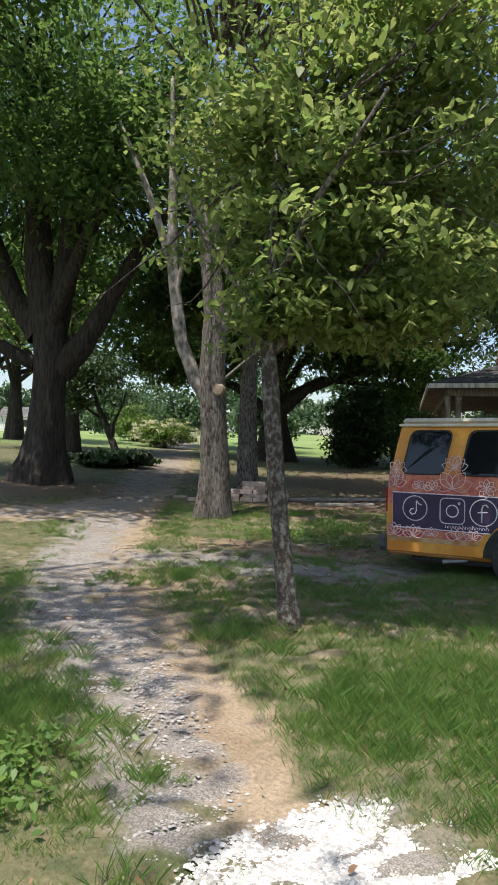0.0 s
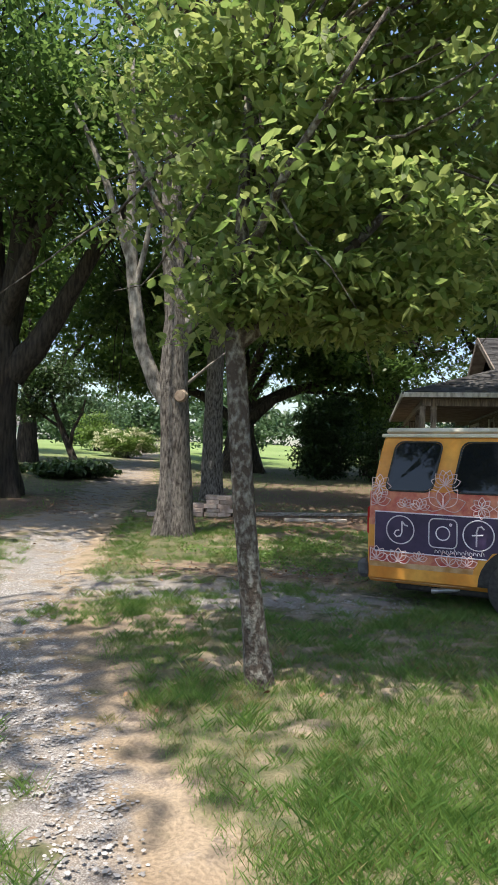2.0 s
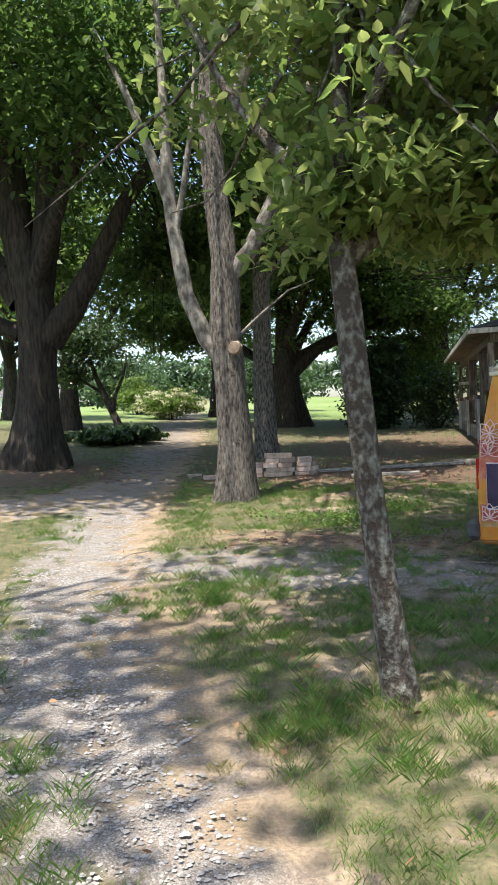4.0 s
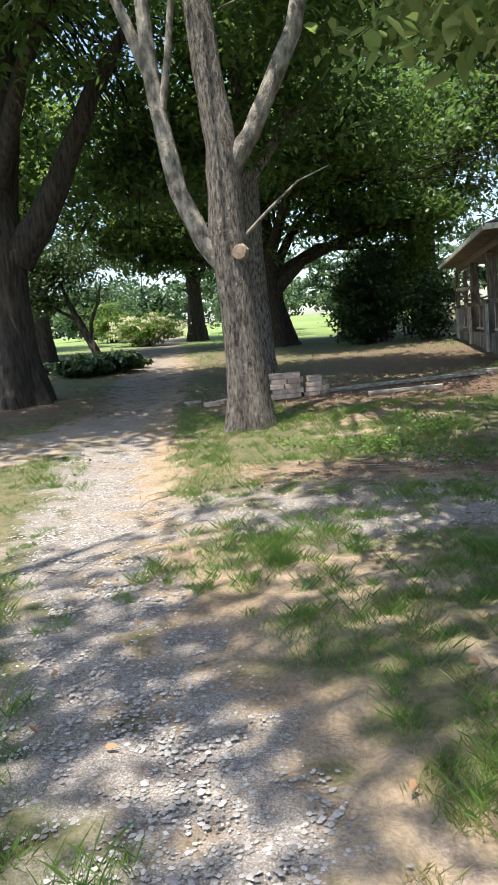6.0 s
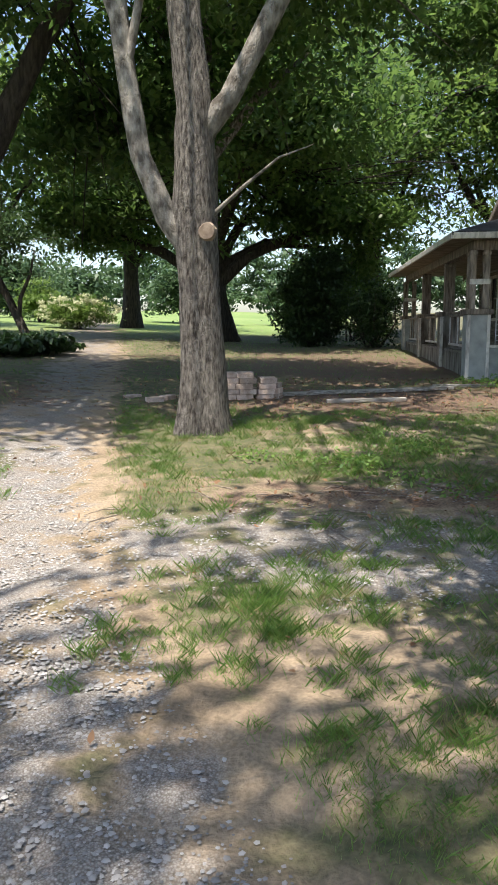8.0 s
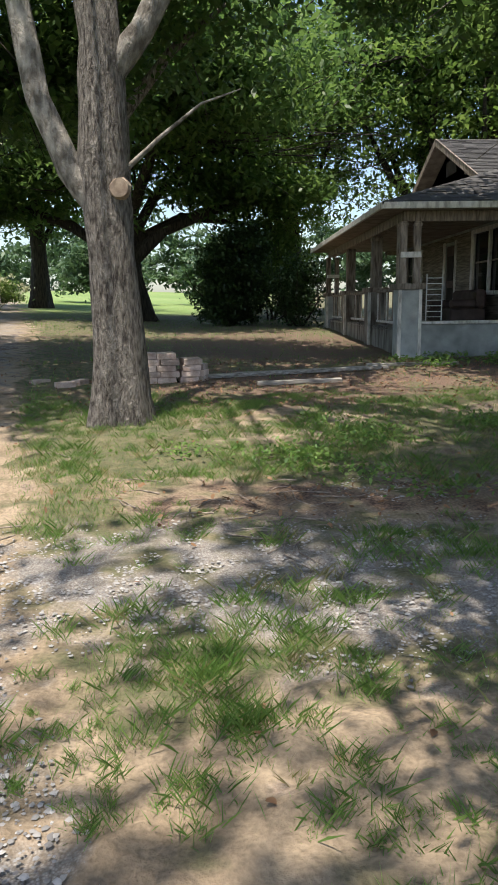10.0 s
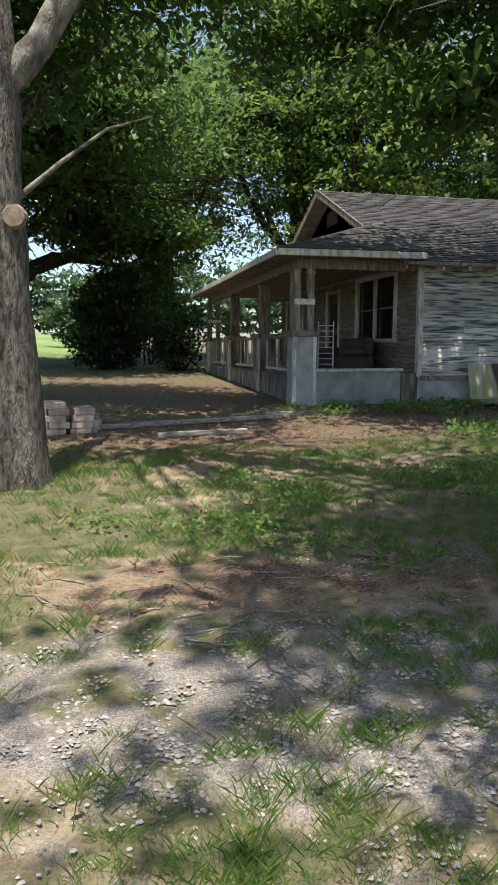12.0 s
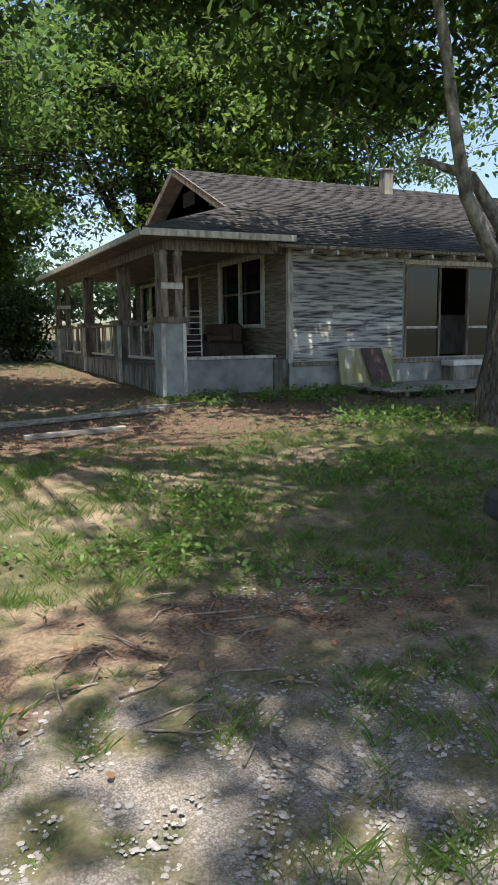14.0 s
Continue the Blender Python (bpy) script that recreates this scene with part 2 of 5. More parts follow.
def tube_data(pts, radii, sides=10, rough=0.06, seed=0, flare=0.0):
    """Rings along a line, with uneven radius; flare widens the foot into roots."""
    rng = np.random.RandomState(seed)
    fine_p, fine_r = [], []
    for i in range(len(pts) - 1):
        a, b = Vector(pts[i]), Vector(pts[i + 1])
        k = max(2, int((b - a).length / 0.35))
        for j in range(k):
            s = j / k
            fine_p.append(a.lerp(b, s)), fine_r.append(radii[i] * (1 - s) + radii[i + 1] * s)
    fine_p.append(Vector(pts[-1])), fine_r.append(radii[-1])
    lobes = rng.rand(3) * 6.28
    verts, faces = [], []
    for i, (p, r) in enumerate(zip(fine_p, fine_r)):
        d = (fine_p[min(i + 1, len(fine_p) - 1)] - fine_p[max(i - 1, 0)]).normalized()
        side = d.cross(Vector((0, 1, 0.01))).normalized()
        up = side.cross(d).normalized()
        hgt = (p - fine_p[0]).length
        for k in range(sides):
            a = 6.2832 * k / sides
            f = 1 + rough * (rng.rand() - 0.5) * 2 + rough * math.sin(2 * a + lobes[0] + hgt * 0.8)
            if flare:
                g = math.exp(-hgt / (2.2 * radii[0]))
                f += flare * g * (0.6 + 0.5 * math.sin(5 * a + lobes[1]) + 0.3 * math.sin(3 * a + lobes[2]))
            verts.append(p + (side * math.cos(a) + up * math.sin(a)) * r * f)
    n = len(fine_p)
    for i in range(n - 1):
        for k in range(sides):
            k2 = (k + 1) % sides
            faces.append((i * sides + k, i * sides + k2, (i + 1) * sides + k2, (i + 1) * sides + k))
    faces.append(tuple((n - 1) * sides + k for k in range(sides)))
    return verts, faces


def tube(name, pts, radii, material, parent=None, sides=10, rough=0.06, seed=0, flare=0.0, label=""):
    return tagged(mesh_ob(name, *tube_data(pts, radii, sides, rough, seed, flare), material, parent, True), label)


def quads(name, verts, material, parent=None, per=4):
    """Many loose faces of per corners each, from one array of corners."""
    n = len(verts) // per
    me = bpy.data.meshes.new(name)
    me.vertices.add(n * per), me.loops.add(n * per), me.polygons.add(n)
    me.vertices.foreach_set("co", np.ascontiguousarray(verts, np.float32).ravel())
    me.loops.foreach_set("vertex_index", np.arange(n * per, dtype=np.int32))
    me.polygons.foreach_set("loop_start", np.arange(0, n * per, per, dtype=np.int32))
    me.update(calc_edges=True)
    me.materials.append(material)
    ob = new(name, me)
    ob.parent = parent
    return ob


def leaf_faces(centres, size, rng, droop=0.35):
    """A pointed, four-cornered leaf at each centre, turned at random and mostly lying flat."""
    n = len(centres)
    yaw = rng.rand(n) * 6.2832
    tilt = rng.randn(n) * 0.5 + droop
    roll = rng.randn(n) * 0.5
    s = size * (0.6 + 0.8 * rng.rand(n))
    ax = np.stack([np.cos(yaw) * np.cos(tilt), np.sin(yaw) * np.cos(tilt), -np.sin(tilt)], 1)
    lat = np.stack([-np.sin(yaw) * np.cos(roll), np.cos(yaw) * np.cos(roll), np.sin(roll)], 1)
    s = s[:, None]
    curl = np.stack([np.zeros(n), np.zeros(n), -0.12 * np.ones(n)], 1) * s
    v = np.stack([centres - ax * s * 0.5, centres + lat * s * 0.30 - ax * s * 0.22, centres + lat * s * 0.24 + ax * s * 0.16, centres + ax * s * 0.58 + curl, centres - lat * s * 0.24 + ax * s * 0.16, centres - lat * s * 0.30 - ax * s * 0.22], 1)
    return v.reshape(-1, 3)


def blob_points(rng, centre, radius, clumps, per, spread, shell=0.45):
    """Leaf places: clumps thrown into an ellipsoid, denser to its skin, each a flattened spray."""
    d = rng.randn(clumps, 3)
    d /= np.linalg.norm(d, axis=1)[:, None]
    r = (shell + (1 - shell) * rng.rand(clumps)) * (0.85 + 0.3 * rng.rand(clumps))
    c = np.array(centre) + d * r[:, None] * np.array(radius)
    per = int(per * 1.25)
    off = rng.randn(clumps, per, 3) * np.array([spread, spread, spread * 0.38])
    return (c[:, None] + off).reshape(-1, 3)


def rise(x, y):
    """Height of the ground."""
    x, y = np.asarray(x, float), np.asarray(y, float)
    up = 0.028 * np.clip(y - 10, 0, 140) + 0.05 * np.clip(-5 - x, 0, 20) * np.clip((y - 4) / 8, 0, 1)
    dip = -0.09 * np.exp(-((x - 1.8) ** 2 / 4 + (y - 10) ** 2 / 3))
    return up + dip + 0.012 * np.sin(x * 1.7 + y) * np.cos(y * 1.3 - x * 0.4)


def gz(x, y):
    return float(rise(x, y))


def line_mask(x, y, line):
    """1 on a track given by rows of x, y, half width; falls to 0 past its edge."""
    best = np.full(np.shape(x), -9.0)
    for (x0, y0, w0), (x1, y1, w1) in zip(line, line[1:]):
        dx, dy = x1 - x0, y1 - y0
        s = np.clip(((x - x0) * dx + (y - y0) * dy) / (dx * dx + dy * dy), 0, 1)
        d = np.hypot(x - x0 - s * dx, y - y0 - s * dy)
        best = np.maximum(best, 1 - d / (w0 + s * (w1 - w0)))
    return np.clip(best * 1.3 + 0.35, 0, 1)


def spot(x, y, cx, cy, rx, ry, turn=0.0):
    c, s = math.cos(radians(turn)), math.sin(radians(turn))
    u, v = ((x - cx) * c + (y - cy) * s) / rx, (-(x - cx) * s + (y - cy) * c) / ry
    return np.clip(1.4 - np.hypot(u, v), 0, 1)


TRACK = [(-0.3, 2.7, 0.32), (-1.0, 3.9, 0.45), (-1.9, 5.2, 0.62), (-2.7, 6.4, 0.72), (-3.5, 8.0, 0.68), (-4.3, 10.0, 0.68), (-5.0, 12.2, 0.70), (-6.2, 16.4, 0.8), (-7.0, 19, 0.95), (-9.0, 26.7, 1.2), (-12, 36, 1.3), (-19, 60, 1.4), (-42, 140, 1.8)]
DRIVE = [(-16, 7.5, 1.6), (-10, 9.8, 1.3), (-7.4, 12.2, 1.1), (-6.6, 14.5, 0.9), (-6.6, 17, 0.9)]


def cover(x, y):
    """Masks of dirt, gravel, field and litter."""
    t, d = line_mask(x, y, TRACK), line_mask(x, y, DRIVE)
    wave = 0.5 + 0.5 * np.sin(x * 2.1 + 1.3 * np.sin(y * 1.1)) * np.cos(y * 1.7 + np.sin(x * 1.9))
    dirt = np.maximum.reduce([t, d, spot(x, y, -2.3, 7.4, 1.5, 0.75, 12), 0.9 * spot(x, y, -1.7, 10.7, 2.1, 0.65, -8), 0.7 * spot(x, y, -0.4, 6.9, 1.6, 1.5) * (0.45 + 0.55 * wave), 0.85 * spot(x, y, -1.6, 8.8, 2.8, 1.5) * (0.4 + 0.6 * wave), 0.8 * spot(x, y, -0.4, 12.9, 2.4, 0.8) * wave, 0.85 * spot(x, y, -0.7, 14.4, 2.6, 1.0, 5) * wave])
    grav = np.maximum.reduce([0.85 * line_mask(x + 0.34, y + 0.1, TRACK), 0.7 * d, spot(x, y, -1.5, 9.2, 2.9, 1.15, -5) * (0.7 + 0.3 * wave), 0.7 * spot(x, y, -0.6, 11.0, 1.2, 0.5), spot(x, y, 0.1, 2.1, 0.62, 0.9)])
    litt = np.maximum.reduce([spot(x, y, -1.2, 17.2, 4.2, 2.6, 8), spot(x, y, 3.2, 18.2, 4.2, 2.4), 0.5 * spot(x, y, -5, 26, 7, 6), 0.85 * spot(x, y, -0.8, 25, 5, 8), 0.9 * spot(x, y, -9.6, 17.3, 3.0, 2.6), 0.75 * spot(x, y, -1.5, 10.75, 2.0, 0.6)])
    field = np.clip((np.hypot(x + 10, y - 15) - 22) / 10, 0, 1) * np.clip((-x - 10 + y * 0.1) / 6 + (y > 45) * 1.0, 0, 1)
    return dirt, grav, field, litt


# ---- ground ----
def build_ground():
    far = [40, 60, 90, 140, 220, 400, 800, 1800]
    xs = np.concatenate([[-f for f in far[::-1]], np.arange(-30, -9, 0.6), np.arange(-9, 6, 0.11), np.arange(6, 24, 0.6), far])
    ys = np.concatenate([[-f for f in far[::-1]], np.arange(-20, 0, 0.7), np.arange(0, 21, 0.11), np.arange(21, 40, 0.6), np.arange(40, 150, 4), [220, 400, 900, 2400]])
    gx, gy = np.meshgrid(xs, ys)
    z = rise(gx, gy) + 0.012 * np.random.RandomState(3).randn(*gx.shape) * (np.abs(gx) < 9)
    dirt, grav, field, litt = cover(gx, gy)
    z -= 0.03 * np.clip(np.maximum(line_mask(gx, gy, TRACK), 0), 0, 1)
    w, hgt = len(xs), len(ys)
    idx = np.arange(w * hgt).reshape(hgt, w)
    faces = np.stack([idx[:-1, :-1], idx[:-1, 1:], idx[1:, 1:], idx[1:, :-1]], -1).reshape(-1, 4)
    me = bpy.data.meshes.new("ground")
    n = len(faces)
    me.vertices.add(w * hgt), me.loops.add(4 * n), me.polygons.add(n)
    me.vertices.foreach_set("co", np.stack([gx, gy, z], -1).astype(np.float32).ravel())
    me.loops.foreach_set("vertex_index", faces.astype(np.int32).ravel())
    me.polygons.foreach_set("loop_start", np.arange(0, 4 * n, 4, dtype=np.int32))
    me.update(calc_edges=True)
    me.polygons.foreach_set("use_smooth", [True] * n)
    at = me.attributes.new("cover", "FLOAT_COLOR", "POINT")
    at.data.foreach_set("color", np.stack([dirt, grav, field, litt], -1).astype(np.float32).ravel())
    me.materials.append(M_GROUND)
    return tagged(new("ground", me), "sloping lawn with worn dirt track, gravel and leaf litter", "ground", kind="structure")


build_ground()


# ---- trees ----
def limb_line(rng, start, direction, length, n=5, bend=0.25):
    p, d = Vector(start), Vector(direction).normalized()
    out = [tuple(p)]
    for _ in range(n):
        d = (d + Vector(rng.randn(3)) * bend + Vector((0, 0, 0.08))).normalized()
        p = p + d * (length / n)
        out.append(tuple(p))
    return out


def tree(name, base, trunk, radii, limbs, crowns, bark, leaf, label, leaf_size, flare=0.5, seed=1, twigs=14, category="tree", limb_bark=None, sides=16):
    """Trunk, limbs and a crown of leaf sprays; all rows are relative to the base."""
    rng = np.random.RandomState(seed)
    top = empty(name, (*base, gz(*base) - 0.08), label, category)
    tube("trunk", trunk, radii, bark, top, sides, 0.07, seed, flare)
    for i, (pts, rr) in enumerate(limbs):
        tube("limb", pts, rr, limb_bark or bark, top, 9, 0.06, seed * 31 + i)
    pts = [blob_points(rng, *c) for c in crowns]
    verts, faces = [], []
    for c in crowns:
        for _ in range(max(2, int(twigs * c[2] / 200))):
            end = Vector(c[0]) + Vector(rng.randn(3) * 0.5) * Vector(c[1])
            d = end - Vector(trunk[-1])
            d.z = abs(d.z) * 0.4
            line = limb_line(rng, Vector(trunk[-1]).lerp(end, 0.25), end - Vector(trunk[-1]), (end - Vector(trunk[-1])).length * 0.9, 5, 0.18)
            v, f = tube_data(line, [k * leaf_size for k in (0.22, 0.18, 0.14, 0.10, 0.07, 0.04)], 5, 0.05, int(rng.randint(9999)))
            o = len(verts)
            verts += v
            faces += [tuple(k + o for k in q) for q in f]
    tagged(mesh_ob("branchwork", verts, faces, bark, top, True), kind="stuff")
    ob = quads("crown", leaf_faces(np.concatenate(pts), leaf_size, rng), leaf, top, 6)
    tagged(ob, kind="stuff")
    return top


# slim lichen-covered maple beside the track
tree("slim_tree", (-0.74, 5.92), [(0, 0, 0), (-0.07, 0, 0.6), (-0.14, -0.02, 1.3), (-0.19, -0.02, 1.9), (-0.24, 0.0, 2.5), (-0.22, 0.05, 3.2), (-0.2, 0.1, 4.4)], [0.090, 0.075, 0.072, 0.075, 0.072, 0.055, 0.03],
     [([(-0.22, 0, 2.75), (-0.5, 0.1, 3.05), (-0.9, 0.2, 3.6), (-1.3, 0.3, 4.4)], [0.05, 0.04, 0.03, 0.012]), ([(-0.23, 0, 2.5), (0.3, 0.2, 2.95), (0.9, 0.3, 3.6), (1.5, 0.3, 4.2)], [0.06, 0.045, 0.03, 0.012]), ([(-0.22, 0.0, 3.0), (0.2, -0.5, 3.6), (0.8, -0.9, 4.3)], [0.045, 0.03, 0.012])],
     [((0.55, 0.5, 4.0), (1.75, 1.5, 1.35), 330, 40, 0.15, 0.2), ((0.4, 0.4, 2.95), (1.4, 1.1, 0.45), 120, 40, 0.14, 0.1), ((-0.25, -0.2, 2.75), (0.5, 0.45, 0.3), 14, 36, 0.12, 0.1), ((-0.5, 0.5, 4.6), (1.1, 1.2, 1.0), 80, 34, 0.2, 0.2), ((0.9, 0.3, 5.4), (1.8, 1.5, 0.9), 160, 34, 0.22, 0.2)],
     M_BARK_LICHEN, M_LEAF_MAPLE, "slim leaning young maple with lichen-spotted trunk beside the track", 0.085, 0.35, 5, 14)

# forked tree with shaggy bark and a sawn-off branch
oak = tree("forked_tree", (-3.66, 13.95), [(0, 0, 0), (0.02, 0, 0.8), (0.0, 0, 1.6), (-0.03, 0, 2.5), (-0.06, 0.02, 3.0), (-0.04, 0.02, 3.6), (-0.02, 0.0, 4.3), (-0.14, 0, 5.4), (-0.2, 0, 6.8), (-0.1, 0.2, 9)], [0.33, 0.285, 0.275, 0.285, 0.30, 0.28, 0.235, 0.20, 0.17, 0.10],
           [([(-0.12, 0, 2.55), (-0.42, 0, 2.95), (-0.74, 0, 3.7), (-0.90, 0.02, 4.7), (-0.98, 0.02, 5.5), (-1.02, 0.06, 7.2), (-1.08, 0.1, 9.4)], [0.175, 0.15, 0.135, 0.125, 0.115, 0.085, 0.04]),
            ([(-0.97, 0.02, 5.3), (-1.28, 0.02, 6.2), (-1.65, 0.08, 7.2), (-2.3, 0.2, 8.6)], [0.10, 0.085, 0.07, 0.03]),
            ([(-0.88, 0.0, 4.75), (-0.68, -0.02, 5.6), (-0.45, -0.05, 6.8), (-0.4, 0, 7.8)], [0.06, 0.055, 0.045, 0.02]),
            ([(0.08, 0, 4.0), (0.42, 0, 4.35), (0.72, 0.05, 4.9), (1.15, 0.1, 5.7), (1.5, 0.1, 6.9), (2.2, 0.2, 8.6)], [0.17, 0.135, 0.13, 0.125, 0.105, 0.05]),
            # forward bough, added to carry the unseen crown that shades the yard
            ([(0.2, 0, 6.6), (1.2, -1.2, 8.2), (2.6, -3.2, 9.4), (3.8, -5.0, 9.9)], [0.12, 0.09, 0.06, 0.03]),
            ([(0.2, 0, 2.95), (0.6, 0.05, 3.3), (1.05, 0.1, 3.65), (1.5, 0.1, 3.8)], [0.032, 0.024, 0.016, 0.006])],
           # third crown hangs out of view, added only to shade the yard
           [((-0.5, 1.6, 9.8), (4.8, 3.8, 2.4), 120, 26, 0.36, 0.2), ((1.5, 2.2, 6.9), (2.6, 1.6, 1.1), 60, 36, 0.36, 0.2), ((4.0, -5.5, 9.8), (4.2, 3.5, 1.2), 380, 32, 0.32, 0.1)], M_BARK_OAK, M_LEAF_BIG, "tall forked tree with shaggy grey-brown bark and sawn branch stub", 0.16, 0.42, 2, 30, limb_bark=M_BARK_PALE)
stub = tube("branch_stub", [(0.13, -0.16, 2.70), (0.15, -0.295, 2.70), (0.15, -0.297, 2.70)], [0.135, 0.10, 0.085], M_CUT, oak, 14, 0.05, 4, label="pale sawn-off branch stub")
stub.data.polygons.foreach_set("use_smooth", [False] * len(stub.data.polygons))

# great dark tree on the far side of the drive
tree("old_tree", (-9.9, 18.3), [(0, 0, 0), (0.1, 0, 1.2), (0.15, 0, 2.4), (0.2, 0, 3.6), (0.1, 0, 4.6), (-0.2, 0, 6), (-0.4, 0.1, 8), (-0.3, 0.3, 12)], [0.64, 0.50, 0.46, 0.49, 0.47, 0.38, 0.32, 0.2],
     [([(0.45, 0, 3.3), (1.1, 0.1, 4.0), (1.7, 0.2, 5.0), (2.6, 0.3, 6.6), (3.6, 0.5, 8)], [0.42, 0.34, 0.28, 0.2, 0.08]), ([(0.2, 0.1, 4.5), (0.55, 0.1, 6), (0.75, 0.1, 8), (0.9, 0.3, 12)], [0.44, 0.36, 0.3, 0.15]), ([(-0.2, 0, 4.3), (-1.0, 0, 5.4), (-1.8, 0.1, 7.2), (-3, 0.2, 9.5)], [0.36, 0.3, 0.24, 0.1]), ([(-0.3, 0, 3.5), (-1.3, -0.2, 4.0), (-2.6, -0.4, 4.2), (-4, -0.5, 4.9)], [0.22, 0.18, 0.13, 0.06]), ([(0.3, -0.2, 4.6), (1.6, -1.0, 6.6), (3.2, -1.8, 8.4)], [0.24, 0.18, 0.08])],
     [((-0.2, 0.5, 10.2), (7.5, 5.5, 4.2), 560, 36, 0.5, 0.3), ((3.2, 3.5, 6.0), (3.4, 2.6, 1.6), 170, 36, 0.42, 0.2), ((-4.5, 0.5, 6.0), (2.8, 2.6, 1.6), 130, 36, 0.42, 0.2), ((2.6, -2.6, 8.2), (3.2, 1.8, 1.8), 70, 36, 0.42, 0.2), ((0.5, -6.6, 10.8), (4.6, 3.2, 1.5), 230, 32, 0.4, 0.2)], M_BARK_DARK, M_LEAF_BIG, "massive old shade tree with dark furrowed trunk and heavy limbs", 0.19, 0.6, 3, 24, sides=22)

# slim trunk behind the forked tree
tree("straight_tree", (-4.65, 21.6), [(0, 0, 0), (0, 0, 2.5), (0.05, 0, 5), (0, 0, 9)], [0.30, 0.26, 0.24, 0.14], [([(0, 0, 5), (1.2, 0.2, 6.5), (2.4, 0.4, 7.5)], [0.14, 0.1, 0.04])],
     [((0.4, 0.6, 8.6), (4.6, 3.4, 2.6), 230, 36, 0.45, 0.25), ((2.8, -2.2, 8.6), (3.6, 2.4, 1.4), 150, 34, 0.4, 0.2)], M_BARK_OAK, M_LEAF_BIG, "straight grey tree standing close behind the forked tree", 0.18, 0.35, 7, 20)

# wide spreading tree on the lawn beyond
tree("spreading_tree", (-6.9, 38.2), [(0, 0, 0), (0, 0, 2.2), (0.1, 0, 4.4), (0, 0, 8)], [0.85, 0.6, 0.5, 0.3],
     [([(0.2, 0, 2.6), (1.8, 0, 4.0), (4.2, 0, 4.9), (7.5, 0, 5.4)], [0.36, 0.28, 0.2, 0.07]), ([(0.1, 0, 3.2), (1.4, -0.5, 5.2), (3.4, -1, 7)], [0.3, 0.22, 0.09]), ([(0.1, 0, 4.0), (1.3, -2.2, 6.0), (2.4, -4.6, 7.6), (3.4, -7.5, 8.8)], [0.3, 0.22, 0.16, 0.06]), ([(-0.2, 0, 2.8), (-2.2, 0, 4.2), (-5, 0, 5.2)], [0.3, 0.24, 0.1]), ([(0.2, 0, 3.4), (2.6, 0.4, 4.6), (5.5, 0.5, 4.3), (8, 0.5, 3.9)], [0.24, 0.18, 0.1, 0.04])],
     [((0.5, 0, 9.2), (10, 6, 4.6), 760, 34, 0.65, 0.3), ((3.4, -7, 8.6), (5.4, 4.2, 2.5), 300, 34, 0.55, 0.2), ((5.6, -0.5, 5.5), (4.2, 3, 1.1), 150, 34, 0.5, 0.2), ((-5.5, -0.5, 5.8), (4.4, 3, 1.8), 170, 34, 0.5, 0.2)], M_BARK_DARK, M_LEAF_BIG, "wide spreading shade tree with low dark limbs on the lawn", 0.26, 0.7, 8, 24)

# tree between the van and the house
tree("side_yard_tree", (5.05, 15.55), [(0, 0, 0), (0, 0, 1.2), (-0.02, 0, 2.3), (0.05, 0, 3.6), (0.2, 0.1, 5.5), (0.3, 0.2, 8)], [0.42, 0.33, 0.31, 0.25, 0.2, 0.1],
     [([(-0.15, 0, 2.35), (-0.55, 0, 2.75), (-0.95, 0.0, 3.35), (-1.2, 0, 4.3), (-1.42, 0, 5.4), (-1.7, 0.1, 6.6), (-2.2, 0.2, 8.2)], [0.14, 0.11, 0.098, 0.085, 0.075, 0.06, 0.03]), ([(-0.1, 0.1, 2.9), (-0.6, 0.3, 3.7), (-1.2, 0.8, 4.0)], [0.11, 0.08, 0.04]), ([(0.1, 0, 3), (1, 0, 4.2), (2.2, 0, 5.6)], [0.16, 0.12, 0.05]), ([(0.2, 0.1, 5.5), (-0.6, -2, 7.4), (-1.8, -4.4, 8.9)], [0.13, 0.09, 0.04])],
     # fourth crown, on the last limb, is unseen and added to shade the lawn
     [((-0.6, 0.8, 7.6), (3.8, 3.2, 2.2), 330, 36, 0.38, 0.25), ((-1.7, 1.6, 5.3), (2.4, 1.4, 0.8), 80, 36, 0.3, 0.2), ((-3.4, 3.2, 7.0), (3.0, 2.2, 1.2), 130, 34, 0.34, 0.2), ((-2.2, -5.4, 9.0), (3.2, 3.2, 1.2), 230, 32, 0.32, 0.1), ((2.2, 3.6, 9.2), (5.2, 3.0, 1.5), 230, 32, 0.36, 0.2)], M_BARK_OAK, M_LEAF_BIG, "grey-barked yard tree with crooked pale limb near the house", 0.15, 0.4, 9, 24, limb_bark=M_BARK_PALE)

